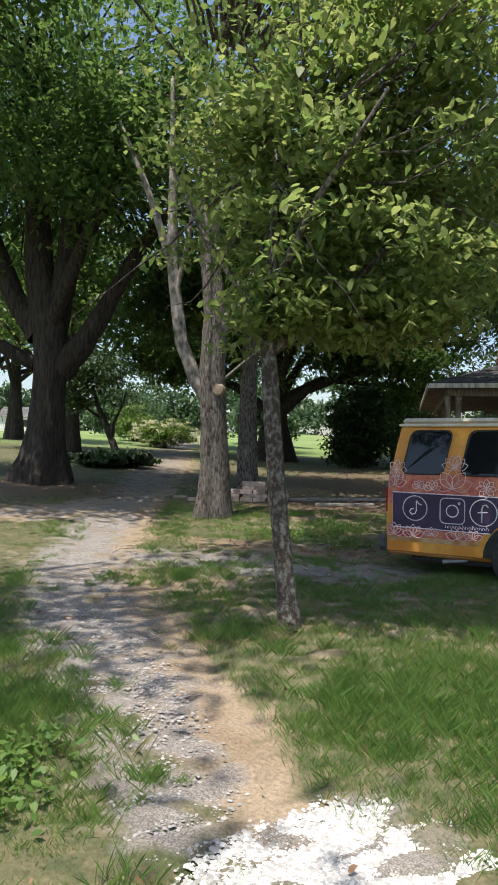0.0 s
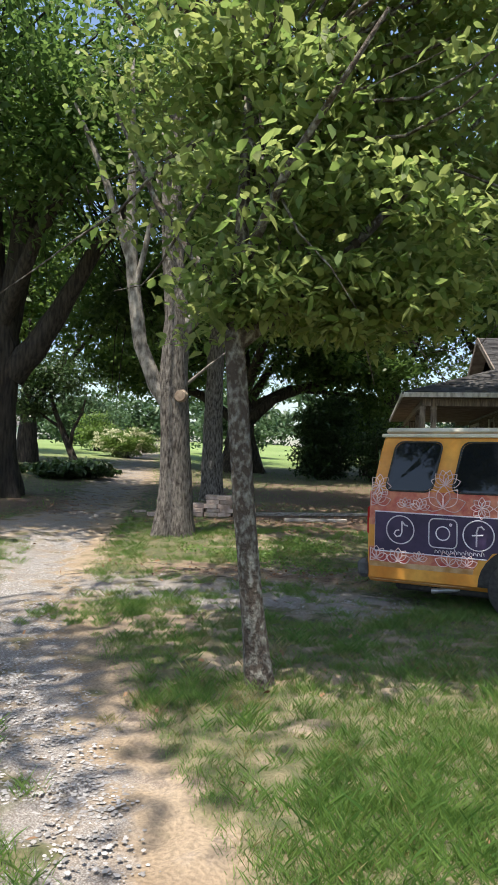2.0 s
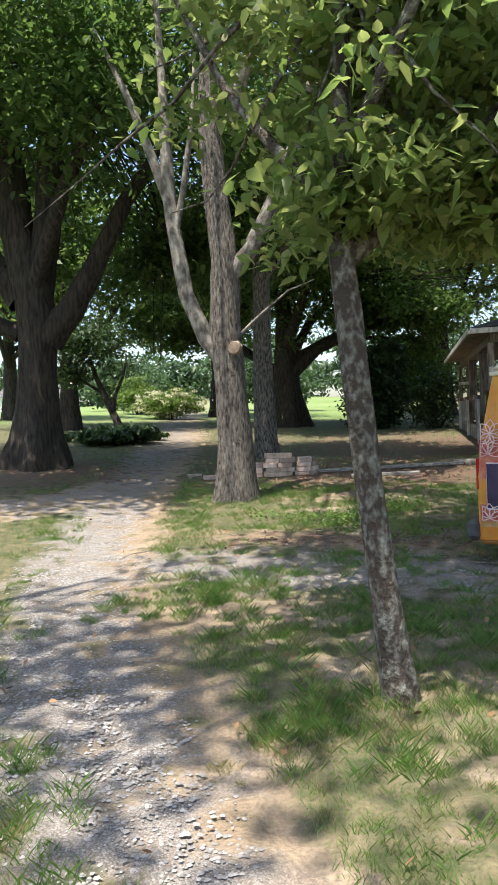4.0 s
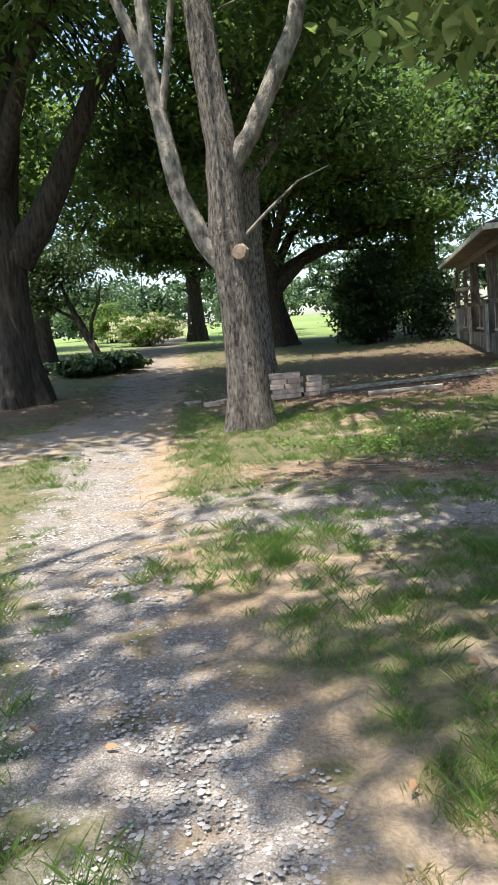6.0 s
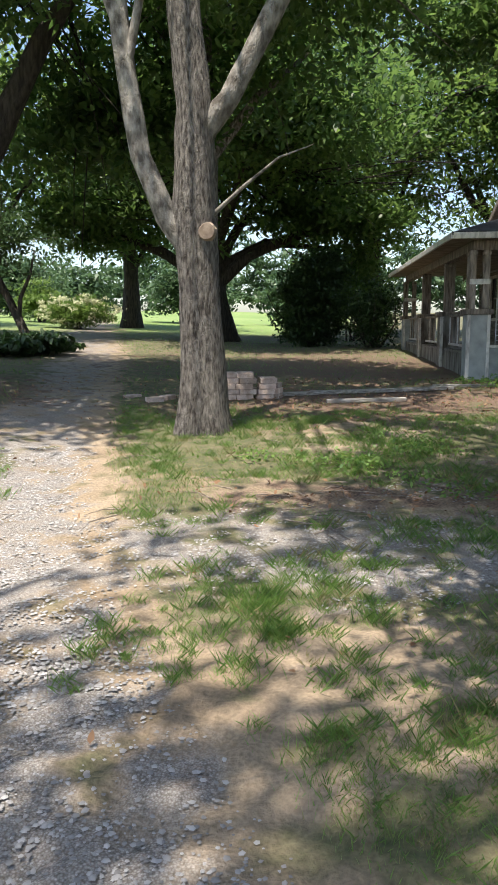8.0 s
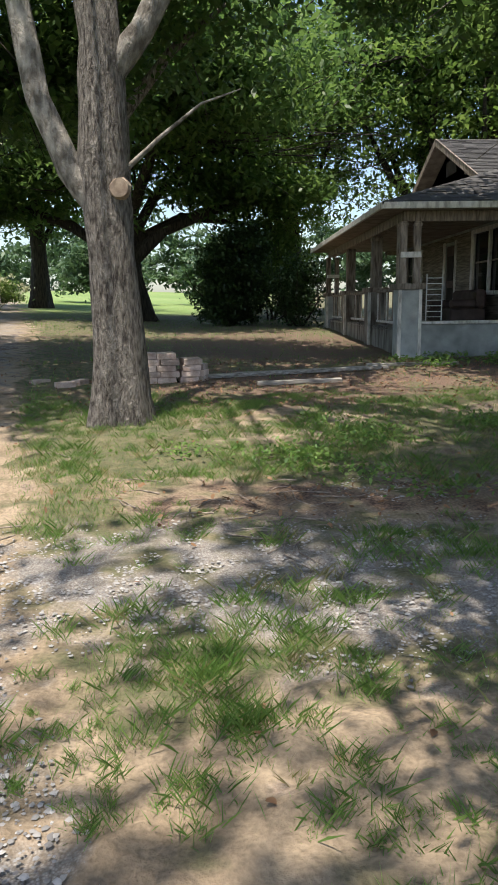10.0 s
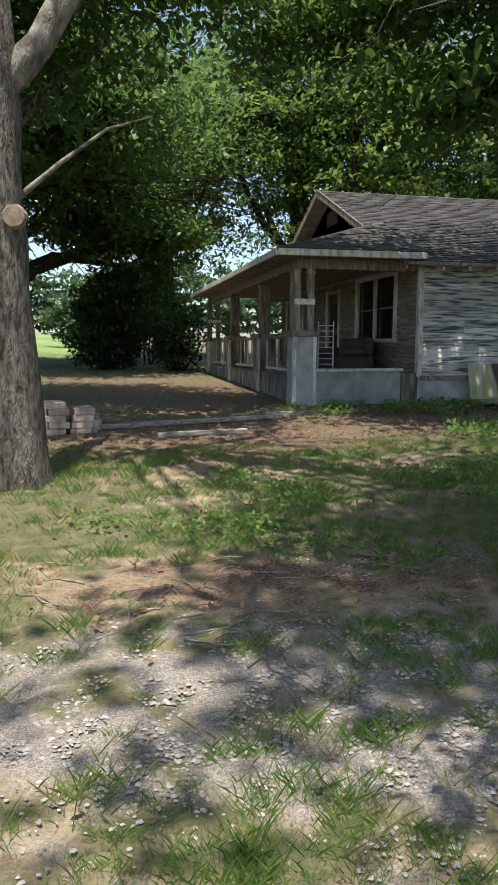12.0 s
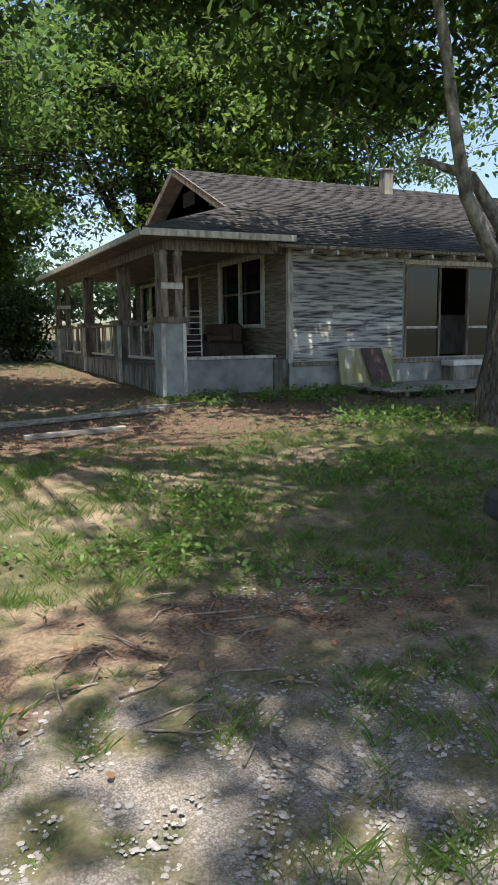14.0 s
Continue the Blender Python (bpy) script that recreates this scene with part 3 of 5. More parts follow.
# unseen tree beside the start, added so that its high crown dapples the track
tree("unseen_shade_tree", (-7.6, 1.4), [(0, 0, 0), (0.05, 0, 2.4), (0.15, 0.05, 5), (0.4, 0.2, 8.5), (0.6, 0.4, 11)], [0.42, 0.33, 0.29, 0.2, 0.1],
     [([(0.15, 0, 5), (1.6, 0.6, 7.6), (3.6, 1.4, 9.6), (5.4, 2.2, 10.4)], [0.18, 0.15, 0.1, 0.04]), ([(0.3, 0.1, 6.5), (1.4, 2.2, 8.8), (2.6, 4.2, 10)], [0.14, 0.1, 0.04]), ([(0.1, 0, 5.5), (-1.6, -1, 7.6), (-3, -2, 9)], [0.15, 0.1, 0.04])],
     [((4.0, 1.6, 10.6), (4.0, 4.0, 1.5), 85, 22, 0.34, 0.1), ((5.7, 5.4, 10.6), (2.8, 2.2, 1.2), 90, 24, 0.32, 0.1), ((0.4, 0.4, 11.2), (3.6, 3.6, 2.0), 150, 24, 0.4, 0.2)], M_BARK_DARK, M_LEAF_BIG, "unseen tall tree added to dapple the track through a high open crown", 0.15, 0.45, 17, 16)

# leaning little tree by the far end of the track
tree("leaning_tree", (-12.0, 28.9), [(0, 0, 0), (-0.25, 0, 0.7), (-0.7, 0, 1.7), (-1.1, 0, 2.6), (-1.4, 0, 3.6)], [0.17, 0.15, 0.12, 0.09, 0.05],
     [([(-0.4, 0, 1.1), (-0.3, 0, 1.8), (0.1, 0, 2.6), (0.3, 0, 3.4)], [0.09, 0.07, 0.05, 0.02]), ([(-0.8, 0, 1.9), (-1.6, 0, 2.4), (-2.3, 0, 3.2)], [0.07, 0.05, 0.02])],
     [((-1.3, 0, 3.9), (2.3, 1.8, 1.4), 130, 30, 0.3, 0.2), ((-2.2, 0, 2.7), (1.2, 1.2, 0.6), 30, 30, 0.25, 0.2)], M_BARK_DARK, M_LEAF_BUSH, "small leaning tree with bent dark trunk beside the field", 0.14, 0.3, 11, 30)

# neighbours that close the canopy
for k, (x, y, s) in enumerate([(-16.5, 33, 1.0), (-13.5, 49, 1.2), (7.4, 42, 1.5), (9.5, 39, 1.45), (17, 40, 1.5), (-25, 42, 1.1), (8.6, 14.5, 0.9), (22, 27, 1.3), (-24, 22, 1.0), (1.2, 46, 1.4)]):
    rs = np.random.RandomState(40 + k)
    low = 4.2 if k not in (1, 3, 4, 9) else 2.6
    tree("shade_tree", (x, y), [(0, 0, 0), (0.1, 0, 2.2 * s), (0.1 + rs.randn() * 0.2, 0, 5 * s), (rs.randn() * 0.4, 0, 9 * s)], [0.48 * s, 0.36 * s, 0.3 * s, 0.14 * s],
         [([(0.1, 0, (2.8 + j * 0.6) * s), (1.6 * math.cos(j * 1.3 + k), 1.6 * math.sin(j * 1.3 + k), 4.4 * s), (3.4 * math.cos(j * 1.3 + k), 3.4 * math.sin(j * 1.3 + k), 6.4 * s)], [0.18 * s, 0.13 * s, 0.05]) for j in range(5)],
         [((0, 0, (low + 4.6) * s), (5.2 * s, 4.6 * s, 4.4 * s), int(420 * s), 32, 0.5, 0.3)], M_BARK_DARK, M_LEAF_BIG if k % 3 else M_LEAF_LIGHT, "broad leafy shade tree at the edge of the yard", 0.24 if y > 25 else 0.18, 0.5, 60 + k, 16)


def bush(name, base, blobs, leaf, label, size, seed, flowers=0):
    rng = np.random.RandomState(seed)
    top = empty(name, (*base, gz(*base) - 0.03), label, "bush")
    verts, faces = [], []
    for j in range(7):
        v, f = tube_data(limb_line(rng, (rng.randn() * 0.15, rng.randn() * 0.15, 0), (rng.randn() * 0.4, rng.randn() * 0.4, 1), blobs[0][1][2] * 1.6, 4), [0.05, 0.04, 0.03, 0.02, 0.01], 5, 0.05, seed + j)
        o = len(verts)
        verts += v
        faces += [tuple(k + o for k in q) for q in f]
    tagged(mesh_ob("stemwork", verts, faces, M_BARK_DARK, top, True), kind="stuff")
    tagged(quads("foliage", leaf_faces(np.concatenate([blob_points(rng, *b) for b in blobs]), size, rng), leaf, top, 6), kind="stuff")
    if flowers:
        c, r = blobs[0][0], blobs[0][1]
        tagged(quads("blossom", leaf_faces(blob_points(rng, (c[0], c[1], c[2] + 0.1), r, flowers, 24, 0.12, 0.95), 0.12, rng), M_FLOWER, top, 6), kind="stuff")
    return top


bush("dark_shrub", (-2.1, 34.6), [((0, 0, 2.1), (1.35, 1.3, 1.9), 330, 36, 0.24, 0.2), ((0.5, 0, 3.3), (0.9, 0.9, 0.9), 70, 36, 0.24, 0.2), ((-0.2, 0, 0.8), (1.4, 1.3, 0.8), 110, 36, 0.22, 0.2)], M_LEAF_BUSH, "tall dense shrub beside the porch, its shade put into dark-green leaves", 0.15, 21)
bush("lit_shrub", (-0.2, 38.5), [((0, 0, 2.6), (1.6, 1.5, 2.2), 200, 34, 0.28, 0.2)], M_LEAF_LIGHT, "green shrub behind the dark shrub, sunlight put into its pale leaves", 0.17, 22)
bush("flowering_bush", (-15.6, 45), [((0, 0, 0.95), (2.2, 1.6, 0.9), 190, 36, 0.25, 0.2)], M_LEAF_LIGHT, "low pale flowering bush at the edge of the track", 0.14, 23, 90)
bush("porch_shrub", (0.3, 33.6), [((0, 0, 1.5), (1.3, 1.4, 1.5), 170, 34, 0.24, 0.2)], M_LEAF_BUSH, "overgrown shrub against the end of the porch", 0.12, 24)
bush("field_bush", (-20.5, 52), [((0, 0, 1.4), (1.6, 1.4, 1.4), 120, 30, 0.3, 0.2)], M_LEAF_LIGHT, "rounded bush beside the distant field track", 0.18, 25)
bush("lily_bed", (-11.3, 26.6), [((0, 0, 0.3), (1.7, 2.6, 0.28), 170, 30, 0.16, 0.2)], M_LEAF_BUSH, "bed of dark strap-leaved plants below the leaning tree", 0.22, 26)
for k, (x, y) in enumerate([(-26, 62), (-30, 75), (-12, 62), (-3, 66)]):
    bush("hedgerow_bush", (x, y), [((0, 0, 2.4), (3.4, 2.4, 2.4), 190, 28, 0.5, 0.2)], M_LEAF_FAR, "distant hedgerow bush at the end of the field", 0.34, 70 + k)


def treeline():
    rng = np.random.RandomState(77)
    pts = []
    for k in range(110):
        a = radians(-75 + 1.35 * k)
        r = 150 + rng.rand() * 25
        x, y = r * math.sin(a), r * math.cos(a)
        hgt = 8 + 6 * rng.rand() + (4 if a > -0.25 else 0)
        pts.append(blob_points(rng, (x, y, float(rise(x, min(y, 150))) + hgt * 0.45), (5, 4, hgt * 0.6), 26, 30, 1.1, 0.3))
    return tagged(quads("far_woods", leaf_faces(np.concatenate(pts), 1.0, rng), M_LEAF_FAR, None, 6), "hazy line of distant woods beyond the field", "woods", kind="stuff")


treeline()


def far_house(x, y):
    z = gz(x, y) - 0.2
    top = empty("farmhouse", (x, y, z), "distant low white farmhouse across the green field", "house")
    box("wall", (-6, -3, 0), (6, 3, 2.7), M_WHITE, top)
    mesh_ob("roof", [(-6.4, -3.4, 2.6), (6.4, -3.4, 2.6), (6.4, 3.4, 2.6), (-6.4, 3.4, 2.6), (-6.4, 0, 4.6), (6.4, 0, 4.6)], [(0, 1, 5, 4), (2, 3, 4, 5), (0, 4, 3), (1, 2, 5), (3, 2, 1, 0)], M_SHINGLE, top)
    for wx in (-4, -1, 3):
        box("window", (wx, -3.04, 0.9), (wx + 1.1, -2.98, 2.1), M_GLASS, top)


far_house(-66, 118)


# ---- the house ----
HX, HY0, HY1, HXB = 4.12, 20.88, 32.4, 17.0
EAVE, RIDGE, RY, FLOOR = 3.42, 6.0, 26.64, 0.95
house = empty("abandoned_house", (HX, HY0, 0), "abandoned wooden bungalow with peeling grey-white clapboards and deep porch", "house")
house.location = (0, 0, 0)


def wall_y(y, x0, x1, z0, z1, holes, thick, name, material, inward):
    """A wall along x at y with openings through it: piers, sills and heads joined into one mesh."""
    bm = bmesh.new()
    cuts = sorted({x0, x1, *[h[0] for h in holes], *[h[1] for h in holes]})
    for a, b in zip(cuts, cuts[1:]):
        hole = next((h for h in holes if h[0] <= a and h[1] >= b), None)
        spans = [(z0, z1)] if hole is None else [s for s in ((z0, hole[2]), (hole[3], z1)) if s[1] - s[0] > 0.01]
        for s, e in spans:
            bmesh.ops.create_cube(bm, size=1, matrix=Matrix.LocRotScale(((a + b) / 2, y + inward * thick / 2, (s + e) / 2), None, (b - a, thick, e - s)))
    return part(name, bm, material, house)


def wall_x(x, y0, y1, z0, z1, holes, thick, name, material, inward):
    ob = wall_y(0, y0, y1, z0, z1, holes, thick, name, material, -inward)
    ob.data.transform(Matrix.Translation((x, 0, 0)) @ Matrix.Rotation(math.pi / 2, 4, "Z"))
    return ob


SIDE_HOLES = [(7.15, 11.6, FLOOR, 3.05), (13.4, 14.6, 1.8, 3.05)]
FRONT_HOLES = [(22.15, 24.6, 1.75, 3.22), (26.1, 27.05, FLOOR, 3.1), (29.6, 31.6, 1.75, 3.1)]
wall_y(HY0 + 0.03, HX + 0.03, HXB, FLOOR - 0.05, EAVE, SIDE_HOLES, 0.14, "wall_side", M_STUCCO, 1)
wall_x(HX + 0.03, HY0 + 0.17, HY1, FLOOR - 0.05, EAVE, FRONT_HOLES, 0.14, "wall_front", M_STUCCO, 1)
box("wall_back", (HXB - 0.15, HY0 + 0.17, 0.2), (HXB, HY1, EAVE), M_STUCCO, house)
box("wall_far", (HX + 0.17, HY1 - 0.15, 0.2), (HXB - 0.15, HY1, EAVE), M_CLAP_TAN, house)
box("foundation", (HX + 0.02, HY0 + 0.02, -0.2), (HXB, HY1, FLOOR - 0.06), M_STUCCO, house)
# sheets behind the openings, coloured near-black in place of indoor shade
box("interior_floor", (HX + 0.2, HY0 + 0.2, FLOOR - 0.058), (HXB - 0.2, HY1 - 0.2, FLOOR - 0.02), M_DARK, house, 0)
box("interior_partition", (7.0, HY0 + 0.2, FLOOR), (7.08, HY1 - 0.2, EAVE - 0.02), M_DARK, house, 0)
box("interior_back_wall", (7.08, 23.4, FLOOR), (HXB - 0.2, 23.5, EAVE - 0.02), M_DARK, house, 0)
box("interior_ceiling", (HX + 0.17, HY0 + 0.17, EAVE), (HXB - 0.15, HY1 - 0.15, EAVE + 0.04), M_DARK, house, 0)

# clapboards, one by one
EXPO = 0.133


def board_mesh(length, axis):
    """One lapped board, thick at its lower edge."""
    t0, t1, hgt = 0.022, 0.006, EXPO + 0.012
    pr = [(0, 0), (-t0, 0), (-t1, hgt), (0, hgt)]
    v = [(0, d, z) for d, z in pr] + [(length, d, z) for d, z in pr]
    f = [(0, 1, 2, 3), (7, 6, 5, 4), (0, 4, 5, 1), (1, 5, 6, 2), (2, 6, 7, 3), (3, 7, 4, 0)]
    if axis == "y":
        v = [(d, -x, z) for x, d, z in v]
    me = bpy.data.meshes.new("clapboard")
    me.from_pydata(v, [], f)
    return me


BOARDS = {}


def clap(axis, start, length, z, material, parent, rng):
    key = (axis, round(length, 2), material.name)
    if key not in BOARDS:
        BOARDS[key] = board_mesh(length, axis)
        BOARDS[key].materials.append(material)
    ob = new("clapboard", BOARDS[key])
    ob.parent = parent
    j = rng.randn() * 0.003
    ob.location = (start[0] + (j if axis == "y" else 0), start[1] + (j if axis == "x" else 0), z + rng.randn() * 0.003)
    ob.rotation_euler = (0, rng.randn() * 0.0015, 0) if axis == "x" else (rng.randn() * 0.0015, 0, 0)


def clapboards():
    rng = np.random.RandomState(12)
    rows = int((EAVE - 0.06 - (FLOOR - 0.02)) / EXPO)
    for r in range(rows):
        z = FLOOR - 0.03 + r * EXPO
        seg = [(HX + 0.1, 7.08)] if z < 2.98 else [(HX + 0.1, 11.7)]
        seg.append((11.7, 13.3) if 1.7 < z < 3.0 else (11.7, HXB))
        if 1.7 < z < 3.0:
            seg.append((14.7, HXB))
        for a, b in seg:
            if b - a > 1.5 and rng.rand() < 0.7:
                c = a + (b - a) * [0.35, 0.5, 0.65][rng.randint(3)]
                clap("x", (a, HY0 + 0.03), c - a - 0.002, z, M_CLAP, house, rng), clap("x", (c, HY0 + 0.03), b - c, z, M_CLAP, house, rng)
            else:
                clap("x", (a, HY0 + 0.03), b - a, z, M_CLAP, house, rng)
        cuts = [HY0 + 0.1]
        for a, b, lo, hi in FRONT_HOLES:
            if lo - 0.1 < z < hi + 0.02:
                cuts += [a - 0.1, b + 0.1]
        cuts.append(HY1)
        for a, b in zip(cuts[::2], cuts[1::2]):
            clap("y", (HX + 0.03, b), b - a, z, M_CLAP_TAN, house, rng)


box("corner_board", (HX - 0.02, HY0 - 0.02, FLOOR - 0.06), (HX + 0.1, HY0 + 0.1, EAVE), M_TRIM, house)
box("sill_board", (HX + 0.1, HY0 - 0.025, FLOOR - 0.13), (HXB, HY0 + 0.02, FLOOR - 0.03), M_POST, house)


# windows and doors
def front_window(y0, y1, z0, z1, lights):
    win = box("window", (HX - 0.03, y0 - 0.1, z0 - 0.1), (HX + 0.03, y1 + 0.1, z0), M_TRIM, house, label="weathered window with worn white frame and dark panes")
    box("head", (HX - 0.03, y0 - 0.1, z1), (HX + 0.03, y1 + 0.1, z1 + 0.1), M_TRIM, win)
    step = (y1 - y0) / lights
    for k in range(lights + 1):
        w = 0.05
        box("jamb", (HX - 0.026, y0 + k * step - w - (0.05 if k == 0 else 0), z0), (HX + 0.05, y0 + k * step + w + (0.05 if k == lights else 0), z1), M_TRIM, win)
    for k in range(lights):
        a, b = y0 + k * step + 0.05, y0 + (k + 1) * step - 0.05
        box("pane", (HX + 0.07, a, z0), (HX + 0.076, b, z1), M_GLASS, win, 0)
        box("meeting_rail", (HX + 0.05, a, (z0 + z1) / 2 - 0.025), (HX + 0.069, b, (z0 + z1) / 2 + 0.025), M_POST, win, 0.004)


front_window(22.15, 24.6, 1.75, 3.22, 2)
front_window(29.6, 31.6, 1.75, 3.1, 2)
door = box("front_door", (HX + 0.06, 26.12, FLOOR), (HX + 0.10, 27.03, 3.08), M_PANEL_D, house, label="dark front door standing in shade")
for z in (1.2, 2.1):
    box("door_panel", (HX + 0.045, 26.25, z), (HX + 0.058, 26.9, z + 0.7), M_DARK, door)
box("door_casing", (HX - 0.02, 25.98, FLOOR), (HX + 0.03, 26.1, 3.2), M_TRIM, house)
box("door_casing", (HX - 0.02, 27.05, FLOOR), (HX + 0.03, 27.17, 3.2), M_TRIM, house)

# screened side room
screen = box("screen_room", (7.15, HY0 + 0.02, 3.0), (11.6, HY0 + 0.1, 3.05), M_POST, house, label="screened side room with dark frames and glazed panels")
for x in (7.17, 8.15, 9.0, 9.9, 10.8, 11.55):
    box("mullion", (x - 0.03, HY0 + 0.0, FLOOR), (x + 0.03, HY0 + 0.09, 3.0), M_POST, screen)
for a, b in ((7.2, 8.12), (9.03, 9.87), (9.93, 10.77), (10.83, 11.52)):
    box("mid_rail", (a, HY0 + 0.02, 1.60), (b, HY0 + 0.08, 1.66), M_TRIM, screen)
    box("pane", (a, HY0 + 0.045, 1.66), (b, HY0 + 0.051, 3.0), M_GLASS, screen, 0)
    box("lower_pane", (a, HY0 + 0.045, FLOOR), (b, HY0 + 0.051, 1.60), M_GLASS, screen, 0)
box("head_board", (7.1, HY0 - 0.03, 3.05), (11.7, HY0 + 0.03, 3.16), M_TRIM, house)
box("low_partition", (8.3, 22.2, FLOOR), (10.4, 22.3, 1.95), M_TRIM, house)

# roofs
GX = HX - 0.5
OUT = 0.42
SL = (RIDGE - EAVE - 0.08) / (RY - HY0)


def roof_z(y):
    return RIDGE - abs(y - RY) * SL


def slab(pts, thick, name, material):
    v = list(pts) + [(x, y, z - thick) for x, y, z in pts]
    n = len(pts)
    f = [tuple(range(n)), tuple(range(2 * n - 1, n - 1, -1))] + [(i, (i + 1) % n + 0, (i + 1) % n + n, i + n) for i in range(n)]
    ob = mesh_ob(name, v, f, material, house)
    bm = bmesh.new()
    bm.from_mesh(ob.data)
    bmesh.ops.recalc_face_normals(bm, faces=bm.faces)
    bm.to_mesh(ob.data)
    bm.free()
    return ob


ylo, yhi = HY0 - OUT, 2 * RY - HY0 + OUT
slab([(GX, ylo, roof_z(ylo)), (HXB + 0.4, ylo, roof_z(ylo)), (HXB + 0.4, RY, RIDGE), (GX, RY, RIDGE)], 0.07, "roof_near", M_SOFFIT)
slab([(GX, RY, RIDGE), (HXB + 0.4, RY, RIDGE), (HXB + 0.4, yhi, roof_z(yhi)), (GX, yhi, roof_z(yhi))], 0.07, "roof_far", M_SOFFIT)


def shingles():
    """Lapped courses on the near slope, cut into uneven tabs."""
    rng = np.random.RandomState(5)
    v, f = [], []
    course = 0.145
    length = math.hypot(RY - ylo, RIDGE - roof_z(ylo))
    dy, dz = (RY - ylo) / length, (RIDGE - roof_z(ylo)) / length
    ny, nz = -dz, dy
    for r in range(int(length / course)):
        x = GX - 0.03
        while x < HXB + 0.4:
            w = 0.24 + 0.1 * rng.rand()
            s0, s1 = r * course - 0.012 * rng.rand(), (r + 1) * course + 0.03
            t0, t1 = 0.014 + 0.012 * rng.rand(), 0.006
            o = len(v)
            for s, t in ((s0, 0.004), (s0, t0), (s1, t1)):
                for xx in (x, min(x + w - 0.006, HXB + 0.42)):
                    v.append((xx, ylo + dy * s + ny * t, roof_z(ylo) + dz * s + nz * t))
            f += [(o, o + 1, o + 3, o + 2), (o + 2, o + 3, o + 5, o + 4)]
            x += w
    ob = mesh_ob("roof_shingles", v, f, M_SHINGLE_TAB, house)
    return tagged(ob, kind="stuff")


M_SHINGLE_TAB = leaf_mat("shingle_tabs", (0.022, 0.020, 0.020), (0.070, 0.067, 0.066), 0.0, 0.9)
shingles()
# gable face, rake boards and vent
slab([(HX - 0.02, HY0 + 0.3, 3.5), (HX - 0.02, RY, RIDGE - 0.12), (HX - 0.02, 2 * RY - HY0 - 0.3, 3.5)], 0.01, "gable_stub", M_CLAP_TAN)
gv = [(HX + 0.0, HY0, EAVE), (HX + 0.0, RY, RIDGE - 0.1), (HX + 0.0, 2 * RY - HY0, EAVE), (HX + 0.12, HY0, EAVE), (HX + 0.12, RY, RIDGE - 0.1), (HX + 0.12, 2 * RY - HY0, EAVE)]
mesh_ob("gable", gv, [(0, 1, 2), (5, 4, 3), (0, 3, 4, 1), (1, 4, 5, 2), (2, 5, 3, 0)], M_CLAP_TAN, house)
for s in (-1, 1):
    y1 = RY + s * (RY - ylo)
    mesh_ob("rake_board", [(GX - 0.02, RY, RIDGE + 0.02), (GX - 0.02, y1, roof_z(ylo) + 0.02), (GX - 0.02, y1, roof_z(ylo) - 0.16), (GX - 0.02, RY, RIDGE - 0.17), (GX + 0.02, RY, RIDGE + 0.02), (GX + 0.02, y1, roof_z(ylo) + 0.02), (GX + 0.02, y1, roof_z(ylo) - 0.16), (GX + 0.02, RY, RIDGE - 0.17)],
            [(0, 1, 2, 3), (7, 6, 5, 4), (0, 4, 5, 1), (1, 5, 6, 2), (2, 6, 7, 3)], M_POST, house)
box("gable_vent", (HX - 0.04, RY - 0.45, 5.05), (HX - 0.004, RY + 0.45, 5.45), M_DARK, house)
for y in (RY - 2.6, RY + 2.6, RY):
    box("bracket", (GX + 0.02, y - 0.05, roof_z(y) - 0.25), (HX, y + 0.05, roof_z(y) - 0.1), M_POST, house)
x = HX + 0.35
while x < HXB:
    box("rafter_tail", (x - 0.03, ylo + 0.02, roof_z(ylo) - 0.17), (x + 0.03, HY0 + 0.03, roof_z(ylo) - 0.075), M_TRIM, house)
    x += 0.62
box("fascia", (GX + 0.03, ylo - 0.03, roof_z(ylo) - 0.075), (HXB + 0.4, ylo - 0.002, roof_z(ylo) - 0.01), M_POST, house)
chim = box("chimney", (10.0, RY - 0.9, 5.0), (10.3, RY - 0.6, 6.3), M_STAIN, house, 0.01, "stained stucco chimney on the roof slope")
box("chimney_cap", (9.97, RY - 0.93, 6.3), (10.33, RY - 0.57, 6.36), M_STAIN, chim)

# porch roof, hipped
PX, PY0, PY1, PE, PT = 0.82, HY0 - 0.42, HY1 + 0.5, 3.5, 4.55
slab([(PX, PY0, PE), (PX, PY1, PE), (HX + 0.02, PY1 - 2.3, PT), (HX + 0.02, PY0 + 2.3, PT)], 0.06, "porch_roof", M_SHINGLE)
slab([(HX + 0.02, PY0, PE), (PX, PY0, PE), (HX + 0.02, PY0 + 2.3, PT)], 0.06, "porch_hip_near", M_SHINGLE)
slab([(PX, PY1, PE), (HX + 0.02, PY1, PE), (HX + 0.02, PY1 - 2.3, PT)], 0.06, "porch_hip_far", M_SHINGLE)


